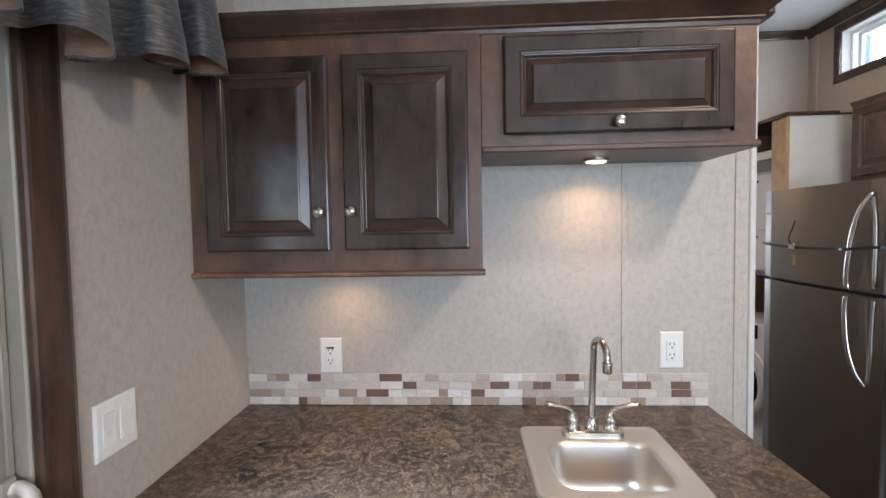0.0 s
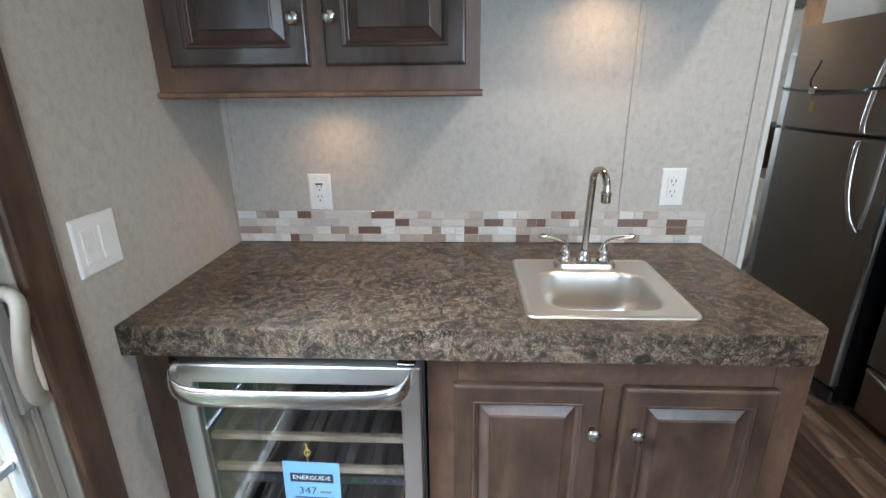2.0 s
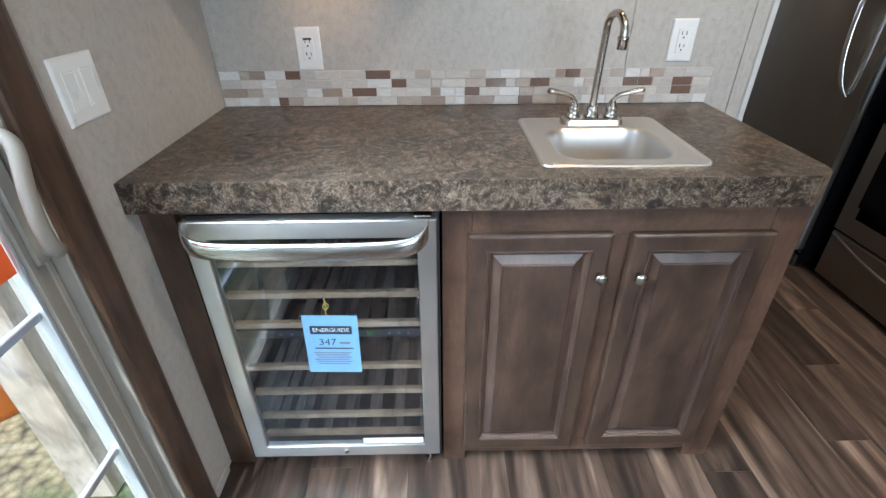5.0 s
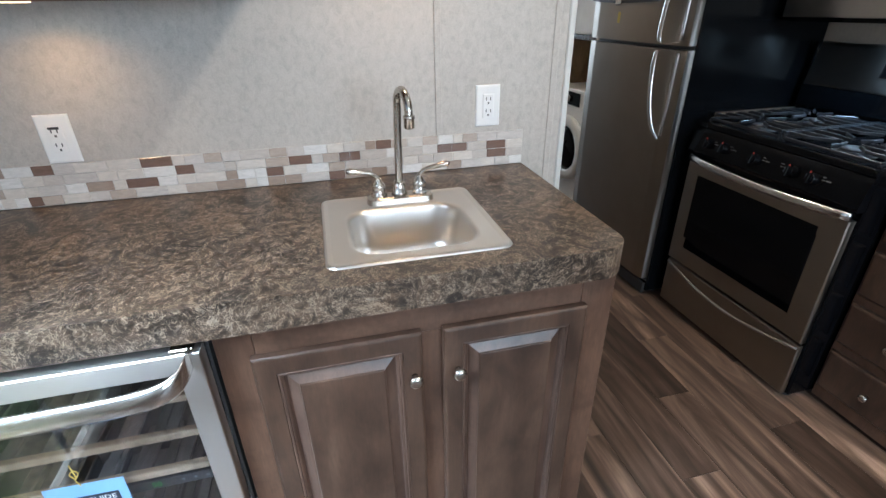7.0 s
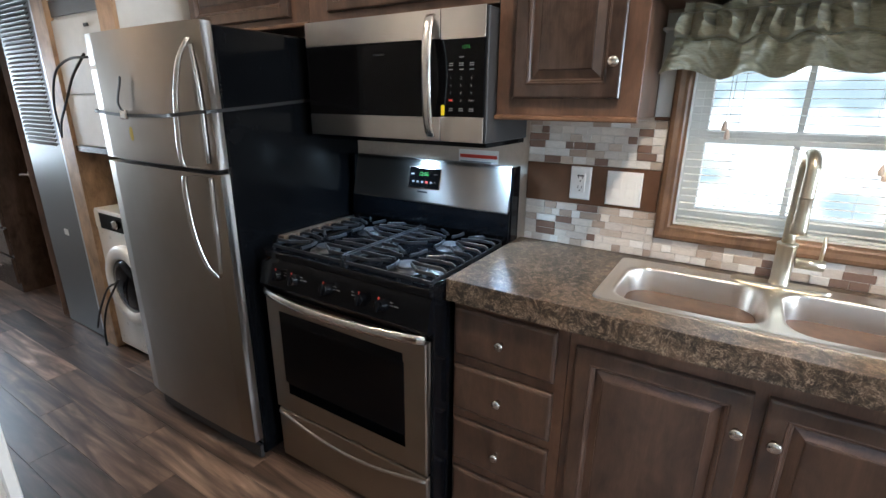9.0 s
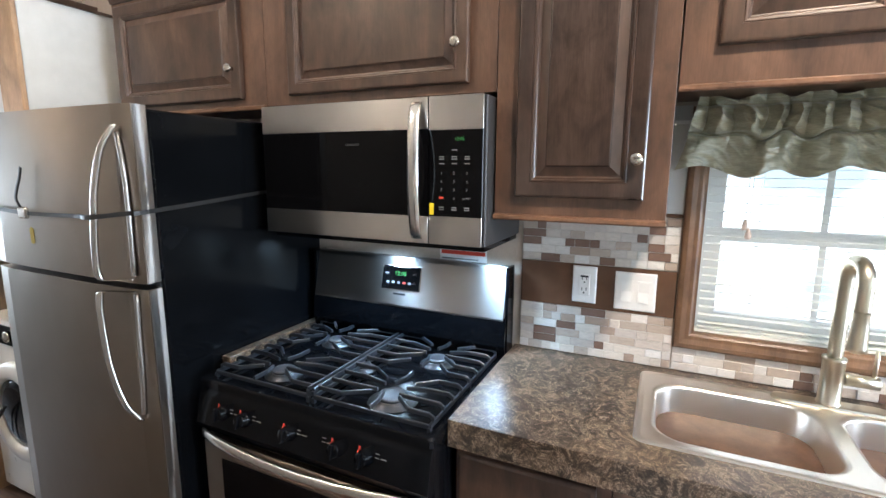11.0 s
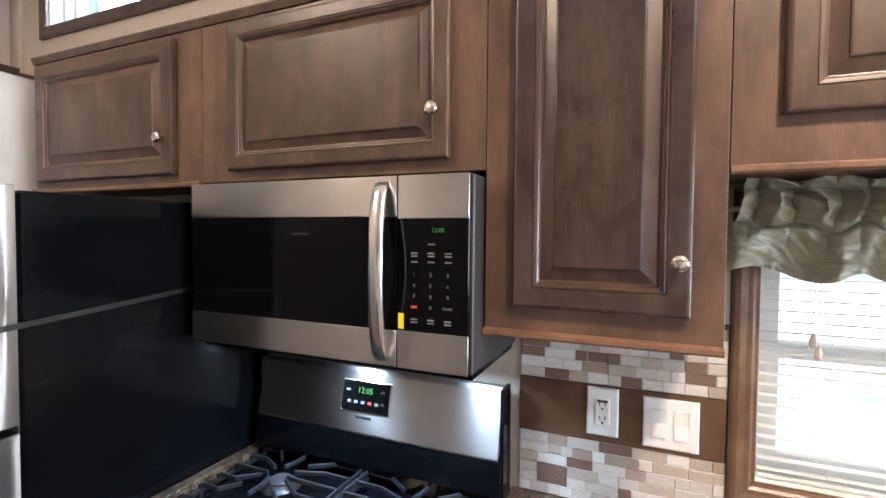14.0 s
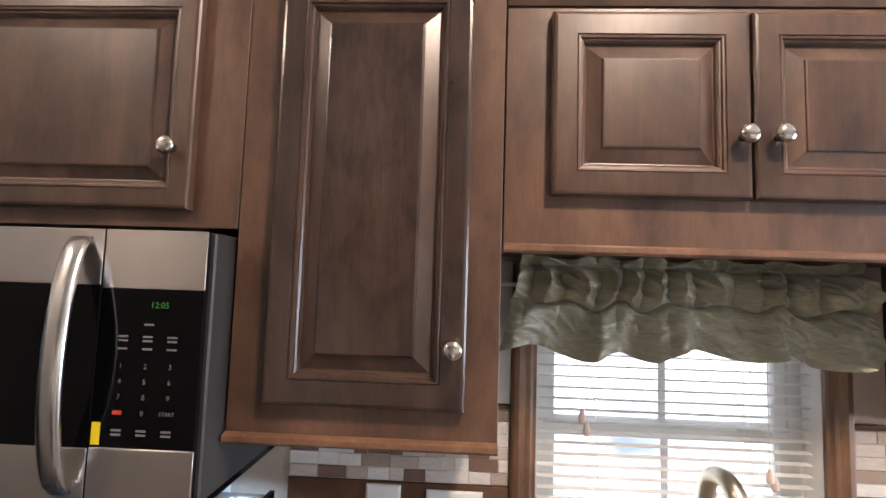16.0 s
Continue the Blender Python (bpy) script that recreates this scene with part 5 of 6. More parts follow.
part("end_cap", W(3.08, 3.142, 0.427, 0.436, 0.945, 1.250), M_BLACK, rg)
SB = Matrix.Translation((3.0832, -0.05, 1.176)) @ KIT(0) @ Matrix.Rotation(radians(-13), 4, "X")
part("clock_bezel", rect_loops(bmesh.new(), SB, -0.178 + 0.0, -0.022, -0.042, 0.044, [(0, -0.004), (0, 0.003), (0.003, 0.004), (0.004, 0.003)], True), M_CHROME, bp)
clk = part("clock_panel", B(SB, -0.174, -0.026, -0.038, 0.040, 0.003, 0.0045), M_GLASSBLACK, bp)
words("clock", "12:05", SB, -0.103, 0.016, 0.005, 0.022, M_GREEN, clk)
for k in range(5):
    bar_ink(SB, -0.158 + 0.022 * k, -0.146 + 0.022 * k, -0.020, -0.012, 0.0046, M_RED if k == 3 else M_GREYINK, clk)
for vv in (0.018, -0.014):
    bm = bmesh.new()
    tube(bm, [SB @ Vector((-0.052, vv - 0.003, 0.005)), SB @ Vector((-0.046, vv + 0.003, 0.005)), SB @ Vector((-0.040, vv - 0.003, 0.005))], 0.0009, 5)
    part("arrow", bm, M_GREYINK, clk)
bar_ink(SB, -0.166, -0.152, 0.012, 0.018, 0.0046, M_GREYINK, clk)
bar_ink(SB, -0.128, -0.078, -0.060, -0.053, 0.001, M_BURNER, bp, "maker_plate")
wl = thing("warning_label", (XK, -0.145, 1.21), "white and red printed warning label on the wall behind the range", "label")
part("sheet", B(K, 0.056, 0.236, 1.20, 1.295, 0.001, 0.0016), M_WHITE, wl)
bar_ink(K, 0.062, 0.230, 1.262, 1.276, 0.0017, M_RED, wl)
for k in range(4):
    bar_ink(K, 0.064, 0.224 - 0.02 * (k % 2), 1.215 + 0.010 * k, 1.219 + 0.010 * k, 0.0017, M_GREYINK, wl)

# microwave
mw = thing("microwave_oven", (3.0, 0.04, 1.35), "stainless and black over-range microwave oven", "microwave")
KM = KIT(2.842)
part("body", W(2.844, 3.175, -0.348, 0.417, 1.352, 1.752, bev=0.003), M_DARKPLASTIC, mw)
part("vent_base", W(2.862, 3.17, -0.340, 0.410, 1.336, 1.351), M_BLACK, mw)
md = part("door", B(KM, -0.417, 0.182, 1.354, 1.752, 0.0, 0.010, bev=0.002), M_BLACK, mw)
part("door_top", B(KM, -0.417, 0.182, 1.668, 1.7525, 0.0095, 0.0125, bev=0.001), M_STEEL, md, "stainless strip")
part("door_bottom", B(KM, -0.417, 0.182, 1.3535, 1.430, 0.0095, 0.0125, bev=0.001), M_STEEL, md, "stainless strip")
part("door_window", B(KM, -0.416, 0.181, 1.4305, 1.6675, 0.0095, 0.0112), M_GLASSBLACK, md, "black glass window")
mcp = part("control_panel", B(KM, 0.185, 0.342, 1.354, 1.752, 0.0, 0.010, bev=0.002), M_BLACK, mw)
part("panel_top", B(KM, 0.185, 0.3425, 1.664, 1.7525, 0.0095, 0.0125, bev=0.001), M_STEEL, mcp, "stainless strip")
part("panel_bottom", B(KM, 0.185, 0.3425, 1.3535, 1.432, 0.0095, 0.0125, bev=0.001), M_STEEL, mcp, "stainless strip")
words("display", "12:05", KM, 0.276, 1.640, 0.0116, 0.013, M_GREENDIM, mcp)
part("keypad", B(KM, 0.186, 0.3405, 1.433, 1.663, 0.0095, 0.0112), M_GLASSBLACK, mcp)
for r, row in enumerate(("123", "456", "789")):
    for c, ch in enumerate(row):
        words("key", ch, KM, 0.223 + 0.0375 * c, 1.550 - 0.0225 * r, 0.0116, 0.011, M_GREYINK, mcp)
words("key", "0", KM, 0.2605, 1.4825, 0.0116, 0.011, M_GREYINK, mcp)
words("key", "START", KM, 0.298, 1.4825, 0.0116, 0.008, M_GREYINK, mcp)
bar_ink(KM, 0.216, 0.230, 1.480, 1.486, 0.0113, M_RED, mcp)
for c in range(3):
    for vv in (1.592, 1.586, 1.574, 1.456, 1.450):
        bar_ink(KM, 0.216 + 0.0375 * c, 0.231 + 0.0375 * c, vv, vv + 0.003, 0.0113, M_GREYINK, mcp)
bar_ink(KM, 0.254, 0.269, 1.610, 1.613, 0.0113, M_GREYINK, mcp)
part("sticker", B(KM, 0.187, 0.200, 1.436, 1.468, 0.0113, 0.0118), M_YELLOW, mcp, "small yellow sticker")
bar_ink(KM, -0.092, -0.044, 1.6275, 1.6325, 0.0114, M_BURNER, md, "maker_plate")
hm = [KM @ Vector((0.148 + 0.014 * math.sin(math.pi * k / 24), 1.366 + 0.374 * k / 24, 0.012 + 0.050 * math.sin(math.pi * k / 24) ** 0.65)) for k in range(25)]
bm = bmesh.new()
blade(bm, hm, (0, 1, 0), (1, 0, 0), 0.0175, 0.009)
part("handle", bm, M_SATIN, md, "bowed stainless handle", True)

# wall cabinets over fridge, range and window
UK = KIT(2.905)
CR2 = [(0, -0.02), (0, 0.004), (0.008, 0.008), (0.016, 0.012), (0.020, 0.012), (0.020, -0.02)]


def wall_unit(nm, label, y0, y1, z0, z1, xf, doors, lip=True, mat=None, stile=0.043, inset=0.080):
    """A wall cabinet from y0 (far) down to y1 with its front at xf; doors are (u0, u1, v0, v1, knob)."""
    t = thing(nm, ((xf + XK) / 2, (y0 + y1) / 2, z0), label, "cabinet", "kitchen wall cabinets")
    part("body", W(xf + 0.02, XK - 0.001, y1 + 0.001, y0 - 0.001, z0, z1), M_WOOD, t)
    part("face_frame", W(xf, xf + 0.0195, y1 + 0.001, y0 - 0.001, z0, z1, bev=0.001), M_WOOD, t)
    if lip:
        part("bottom_lip", crown(bmesh.new(), KIT(xf), -y0 + 0.001, -y1 - 0.001, z0 - 0.010, LIPP), M_LIP, t, "lighter wood lip")
    for u0, u1, v0, v1, kn_ in doors:
        cab_door(KIT(xf), u0, u1, v0, v1, 0, t, kn_, stile, mat=mat, inset=inset)
    return t


wall_unit("fridge_wall_cabinet", "single-door dark maple wall cabinet over the refrigerator", 1.245, 0.46, 1.765, 2.185, 2.900, [(-1.213, -0.558, 1.793, 2.168, (-0.592, 1.893))])
wall_unit("range_wall_cabinet", "single-door dark maple wall cabinet over the microwave", 0.46, -0.352, 1.765, 2.185, 2.900, [(-0.350, 0.274, 1.793, 2.168, (0.244, 1.893))], False, None, 0.036, 0.069)
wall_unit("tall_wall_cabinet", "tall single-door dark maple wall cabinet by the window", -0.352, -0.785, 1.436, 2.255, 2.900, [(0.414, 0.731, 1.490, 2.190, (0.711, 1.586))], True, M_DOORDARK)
wall_unit("window_wall_cabinet", "two-door dark maple wall cabinet bridging over the window", -0.787, -1.60, 1.750, 2.160, 2.918, [(0.862, 1.178, 1.834, 2.143, (1.162, 1.933)), (1.183, 1.50, 1.834, 2.143, (1.216, 1.934))])
wall_unit("end_wall_cabinet", "tall dark maple wall cabinet past the window", -1.602, -2.3, 1.436, 2.160, 2.918, [(1.66, 2.24, 1.49, 2.14, None)])
struct("trim_fridge_crown", crown(bmesh.new(), KIT(2.900), -1.245, 0.351, 2.186, CR2), M_BEVEL, "thin dark cap moulding on the wall cabinets", "trim")
struct("trim_tall_crown", crown(bmesh.new(), KIT(2.900), 0.352, 0.785, 2.256, CROWN, True, True), M_BEVEL, "dark crown moulding on the tall wall cabinet", "trim")
struct("trim_tall_crown_side", W(2.925, XK - 0.002, -0.825, -0.786, 2.275, 2.315, bev=0.008), M_BEVEL, "dark crown moulding return", "trim")
struct("trim_tall_crown_far", W(2.925, XK - 0.002, -0.351, -0.312, 2.275, 2.315, bev=0.008), M_BEVEL, "dark crown moulding return", "trim")
struct("trim_window_crown", crown(bmesh.new(), KIT(2.918), 0.788, 2.30, 2.161, CR2), M_BEVEL, "thin dark cap moulding on the wall cabinets", "trim")

# valance over the kitchen window
kv = thing("window_valance", (3.09, -1.16, 1.56), "olive green satin gathered valance over the kitchen window", "valance")


def gathered(y0, y1, z0, z1, n, rows):
    """A rod-pocket valance: a short ruffled heading, pinched rod line, puffed pocket, pinched seam and a waving skirt."""
    bm = bmesh.new()
    loops = []
    mid = (y0 + y1) / 2
    soft = lambda a: a * a * (3 - 2 * a)
    for r in range(rows + 1):
        k = r / rows
        head = soft(min(1, max(0, (0.11 - k) / 0.11)))
        skirt = soft(min(1, max(0, (k - 0.50) / 0.16)))
        belly = max(0.0, math.sin(math.pi * min(1, max(0, (k - 0.08) / 0.42)))) ** 0.75
        seam = math.exp(-((k - 0.50) / 0.022) ** 2) + 0.8 * math.exp(-((k - 0.10) / 0.020) ** 2)
        loop = []
        for i in range(n + 1):
            y = y0 + (y1 - y0) * i / n
            w1 = noise.noise(Vector((y * 6.5, 0.4, 0.3)))
            w2 = noise.noise(Vector((y * 9.0, k * 2.0, 2.3)))
            up = 50 * y + 2.6 * w1 + 1.5 * w2 * belly
            tuck = abs(math.sin(up)) ** 0.55
            size = 0.75 + 0.55 * noise.noise(Vector((y * 13, 3.1, 0.2))) + 0.25
            lo = 38 * y + 2.2 * w1 + 1.0
            wave = math.sin(lo) + 0.35 * math.sin(2.3 * lo + 1)
            pleat = (abs(math.sin(up)) ** 0.7 - 0.5) * math.exp(-max(0.0, k - 0.50) / 0.10)
            crease = abs(noise.noise(Vector((y * 30 + 9 * k, k * 5 - y * 9, 1.7))))
            d = 0.044 * size * (tuck - 0.25) * belly + 0.016 * belly
            d += 0.020 * (tuck - 0.4) * head + 0.006 * head
            d += skirt * (0.024 * wave * (0.35 + 0.65 * (k - 0.5) / 0.5) + 0.038 * pleat) + 0.030 * max(0.0, k - 0.5)
            d -= 0.020 * seam + 0.024 * crease * (1 - 0.4 * skirt)
            hem = z0 + 0.011 * math.sin(lo + 1.4) + 0.006 * math.sin(14 * y)
            zz = z1 + (hem - z1) * k + 0.008 * math.exp(-((k - 0.50) / 0.05) ** 2) * math.sin(up * 1.1 + 1) + 0.007 * head * math.sin(up * 0.9)
            yy = mid + (y - mid) * (1 - 0.13 * (1 - k) ** 0.7) + 0.007 * belly * math.sin(2 * up)
            loop.append(Vector((3.098 - d, yy, zz)))
        loops.append(loop)
    return loft(bm, loops, False)


part("fabric", gathered(-1.548, -0.792, 1.560, 1.748, 640, 60), M_FABGREEN, kv, "", True)
part("rod", tube(bmesh.new(), [(3.122, -1.552, 1.690), (3.122, -0.789, 1.690)], 0.005, 10), M_WHITE, kv)
for y in (-1.553, -0.7885):
    part("rod_return", tube(bmesh.new(), [(3.122, y, 1.690), (XK, y, 1.690)], 0.005, 8), M_WHITE, kv)

outlet(KIT(XK - 0.007), 0.568, 1.203, "wall_outlet", "white outlet with a USB port on the kitchen tile band", True)
switch_plate(KIT(XK - 0.007), 0.718, 1.196, "white double rocker switch on the kitchen tile band")

# refrigerator
fr = thing("refrigerator", (2.8, 0.918, 0), "stainless top-freezer refrigerator with black sides and a strap round it", "refrigerator")
part("cabinet", W(2.490, 3.165, 0.475, 1.248, 0.03, 1.712, bev=0.006), M_BLACKTEX, fr, "black textured steel cabinet")
part("grille", W(2.475, 2.492, 0.487, 1.236, 0.015, 0.075), M_DARKPLASTIC, fr)
for y in (0.53, 1.20):
    part("foot", lathe(bmesh.new(), Matrix.Translation((2.58, y, 0)), [(0.02, 0), (0.02, 0.03)], 12), M_DARKPLASTIC, fr)
    part("foot", lathe(bmesh.new(), Matrix.Translation((3.12, y, 0)), [(0.02, 0), (0.02, 0.03)], 12), M_DARKPLASTIC, fr)


def fridge_door(z0, z1, nm):
    bm = bmesh.new()
    prof = []
    for k in range(13):
        y = 0.475 + 0.773 * k / 12
        prof.append((2.440 - 0.010 * math.sin(math.pi * k / 12) ** 0.7, y))
    prof = [(2.486, 0.475), (2.446, 0.473)] + prof[1:-1] + [(2.446, 1.250), (2.486, 1.248)]
    loft(bm, [[Vector((x, y, z)) for x, y in prof] for z in (z0, z0 + 0.004, z1 - 0.004, z1)], True, True, True)
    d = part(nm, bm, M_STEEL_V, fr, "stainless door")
    # Side strip in lighter steel paints in the window's reflection.
    part("door_edge", W(2.449, 2.484, 0.4705, 0.4725, z0 + 0.002, z1 - 0.002), M_STEEL, d, "door side, window sheen put in as lighter steel")
    return d


lo = fridge_door(0.118, 1.230, "refrigerator_door")
hi = fridge_door(1.247, 1.722, "freezer_door")
part("gasket", W(2.487, 2.490, 0.482, 1.24, 0.09, 1.71), M_DARKPLASTIC, fr)


def fridge_handle(ctrl, rail, parent):
    """A bowed blade handle over a slim rail; ctrl is (y, z, standoff), rail is (y, z)."""
    pts = curve_pts([(2.432 - s, y, z) for y, z, s in ctrl], 6)
    part("handle", blade(bmesh.new(), pts, (0, 1, 0), (1, 0, 0), 0.0125, 0.008), M_SATIN, parent, "bowed satin handle", True)
    pts = curve_pts([(2.434, y, z) for y, z in rail], 6)
    part("handle_rail", blade(bmesh.new(), pts, (0, 1, 0), (1, 0, 0), 0.007, 0.006), M_STEEL, parent, "", True)


fridge_handle([(0.518, 1.668, 0.004), (0.545, 1.605, 0.028), (0.573, 1.500, 0.038), (0.588, 1.400, 0.040), (0.598, 1.320, 0.040), (0.600, 1.268, 0.036), (0.584, 1.256, 0.028), (0.512, 1.262, 0.004)],
              [(0.520, 1.650), (0.508, 1.560), (0.504, 1.450), (0.508, 1.270)], hi)
fridge_handle([(0.508, 1.226, 0.004), (0.580, 1.226, 0.030), (0.602, 1.212, 0.038), (0.602, 1.116, 0.040), (0.588, 1.000, 0.038), (0.562, 0.900, 0.026), (0.536, 0.845, 0.004)],
              [(0.508, 1.218), (0.513, 1.100), (0.517, 0.980), (0.528, 0.862)], lo)
part("badge", B(KIT(2.4375), -1.225, -1.180, 1.590, 1.606, 0.0, 0.002, bev=0.0005), M_WHITE, hi, "small pale badge")
part("paper_tag", loft(bmesh.new(), [[KIT(2.4300) @ Vector((p.x, p.y, w)) for p in rrect(-0.985, 1.350, 0.011, 0.026, 0.0105, 0)] for w in (0.0, 0.0008)], True, True, True), M_STRING, hi, "small yellow paper tag")
strap = thing("appliance_strap", (2.5, 0.9, 1.42), "thin black strap with a buckle tied round the refrigerator", "strap")
bm = bmesh.new()
sp_ = [(2.454, 1.256, 1.432), (2.428, 1.245, 1.432), (2.422, 1.10, 1.424), (2.420, 0.95, 1.420), (2.420, 0.68, 1.424), (2.380, 0.620, 1.428), (2.380, 0.565, 1.431), (2.424, 0.500, 1.440), (2.440, 0.467, 1.442), (2.57, 0.470, 1.452), (2.86, 0.470, 1.478), (3.10, 0.470, 1.50)]
loft(bm, [[p0 + Vector((0, 0, dz)) + Vector(o) for dz, o in ((-0.006, (0, 0, 0)), (0.006, (0, 0, 0)), (0.006, (-0.001, -0.001, 0)), (-0.006, (-0.001, -0.001, 0)))] for p0 in curve_pts(sp_, 4)], True, True, True)
part("band", bm, M_STRAP, strap)
part("buckle", W(2.406, 2.418, 0.955, 1.000, 1.405, 1.440, bev=0.004), M_CHROME, strap)
part("tail", tube(bmesh.new(), curve_pts([(2.416, 0.985, 1.425), (2.404, 0.990, 1.46), (2.406, 0.985, 1.49), (2.409, 0.965, 1.53), (2.410, 0.955, 1.558)], 4), 0.008, 8, 0.3, (0, 1, 0)), M_STRAP, strap)

# partition, laundry alcove and closets along the corridor
struct("wall_alcove_side", W(2.632, XK - 0.002, 1.345, 1.47, 0, 2.165), M_PANEL, "white laminate partition beside the refrigerator", "wall")
struct("trim_alcove_edge", W(2.612, 2.630, 1.340, 1.478, 0, 2.165, bev=0.002), M_OAK, "tan wood edge on the partition", "trim")
struct("ceiling_alcove", W(2.60, XK - 0.002, 1.34, 1.998, 2.166, 2.176), M_TRIM, "dark cap over the laundry alcove", "trim")
struct("trim_alcove_cap", crown(bmesh.new(), KIT(2.612), -1.995, -1.338, 2.166, CR2), M_TRIM, "dark cap moulding over the laundry alcove", "trim")
struct("trim_alcove_cap_side", crown(bmesh.new(), BAR(1.340), 2.60, 2.898, 2.166, CR2), M_TRIM, "dark cap moulding over the partition", "trim")
struct("wall_alcove_far", W(2.63, XK - 0.002, 2.06, 2.20, 0, 2.048), M_OAK, "tan wood panel beside the laundry alcove", "wall")
lc = thing("laundry_wall_cabinet", (2.9, 1.765, 1.23), "white two-tier wall cabinet over the washing machine", "cabinet")
part("body", W(2.665, XK - 0.003, 1.472, 2.058, 1.235, 2.00), M_PANEL, lc)
for z0, z1 in ((1.24, 1.495), (1.502, 1.855)):
    d = part("door", W(2.648, 2.664, 1.478, 2.054, z0, z1, bev=0.002), M_PANEL, lc)
    part("pull", W(2.640, 2.648, 1.66, 1.70, z1 - 0.05, z1 - 0.035, bev=0.002), M_DARKPLASTIC, d)
part("vent_grille", W(2.655, 2.664, 1.478, 2.054, 1.872, 1.945), M_GREYMETAL, lc)
part("top_panel", W(2.648, 2.664, 1.478, 2.054, 1.95, 2.0), M_PANEL, lc)
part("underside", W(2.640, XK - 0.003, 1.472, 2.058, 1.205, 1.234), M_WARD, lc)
wm = thing("washing_machine", (2.9, 1.765, 0), "white front-loading washing machine in the alcove", "washing machine")
part("body", W(2.655, 3.16, 1.478, 2.052, 0.03, 0.885, bev=0.008, seg=2), M_WHITE, wm)
for y in (1.53, 2.0):
    for x in (2.70, 3.11):
        part("foot", lathe(bmesh.new(), Matrix.Translation((x, y, 0)), [(0.02, 0), (0.02, 0.03)], 10), M_DARKPLASTIC, wm)
KW = KIT(2.655)
part("control_panel", B(KW, -1.99, -1.66, 0.775, 0.865, 0.0, 0.004, bev=0.001), M_BLACK, wm)
part("detergent_drawer", B(KW, -2.046, -2.0, 0.775, 0.87, 0.0, 0.004, bev=0.001), M_WHITE, wm)
part("dial", lathe(bmesh.new(), KW @ Matrix.Translation((-1.80, 0.82, 0.004)), [(0.026, 0), (0.024, 0.014), (0.02, 0.016)], 18), M_CHROME, wm, "", True)
wd = part("door_ring", lathe(bmesh.new(), KW @ Matrix.Translation((-1.765, 0.47, 0)), [(0.235, 0), (0.235, 0.022), (0.222, 0.034), (0.175, 0.038), (0.160, 0.026), (0.155, 0.0)], 40), M_WHITE, wm, "", True)
part("door_glass", lathe(bmesh.new(), KW @ Matrix.Translation((-1.765, 0.47, 0.0)), [(0.158, 0.002), (0.158, 0.024), (0.12, 0.030), (0.04, 0.032)], 36), M_GLASSBLACK, wd, "dark door glass", True)
for nm, pts in (("hanging_cable", [(2.60, 1.62, 1.665), (2.59, 1.80, 1.66), (2.58, 1.95, 1.60), (2.585, 2.06, 1.45), (2.60, 2.10, 1.30)]),
                ("hanging_cable", [(2.60, 1.65, 1.68), (2.585, 1.78, 1.58), (2.58, 1.90, 1.46), (2.585, 2.02, 1.36), (2.60, 2.10, 1.28)]),
                ("power_cord", [(2.595, 1.80, 0.50), (2.58, 1.90, 0.44), (2.575, 2.05, 0.27), (2.59, 2.18, 0.12)]),
                ("power_cord", [(2.598, 1.78, 0.52), (2.575, 1.93, 0.34), (2.57, 2.02, 0.18), (2.59, 2.10, 0.02)])):
    solo(nm, tube(bmesh.new(), curve_pts(pts, 6), 0.006, 8), M_STRAP, "black cable hanging loose beside the washing machine", "cable", "loose cables", smooth=True)
KC = KIT(2.645)
lv = thing("louvred_closet_door", (2.64, 2.49, 0), "tall grey metal closet door with a louvred vent", "door")
part("slab", W(2.645, 2.69, 2.225, 2.752, 0.01, 2.04), M_GREYMETAL, lv)
part("edge_strip", W(2.63, 2.69, 2.203, 2.222, 0.0, 2.04, bev=0.002), M_SILVER, lv, "bright metal edge strip")
for k in range(34):
    zz = 1.22 + 0.0235 * k
    bm = bmesh.new()
    loft(bm, [[Vector((x, y, z_)) for x, z_ in ((2.630, zz), (2.632, zz - 0.004), (2.645, zz + 0.010), (2.645, zz + 0.014))] for y in (2.29, 2.70)], True, True, True)
    part("louvre", bm, M_LOUVRE, lv)
part("rating_label", B(KC, -2.50, -2.44, 0.66, 0.70, 0.0, 0.001), M_WHITE, lv)
wr = thing("wardrobe", (2.66, 3.7, 0), "dark glossy wardrobe in the room past the corridor", "wardrobe")
part("body", W(2.66, XK - 0.003, 3.62, 4.58, 0.0, 2.04), M_WARD, wr)
for k in range(2):
    y0 = 3.63 + 0.47 * k
    cab_door(KIT(2.66), -y0 - 0.46, -y0, 0.78, 2.02, 0, wr, None, mat=M_WARD)
    for z0 in (0.08, 0.31, 0.54):
        d = part("drawer_front", rect_loops(bmesh.new(), KIT(2.66), -y0 - 0.46, -y0, z0, z0 + 0.21, [(0, 0), (0, 0.014), (0.006, 0.019), (0.02, 0.019)]), M_WARD, wr)
        part("pull", tube(bmesh.new(), [KIT(2.66) @ Vector((-y0 - 0.29, z0 + 0.12, 0.03)), KIT(2.66) @ Vector((-y0 - 0.19, z0 + 0.12, 0.03))], 0.006, 8), M_CHROME, d)
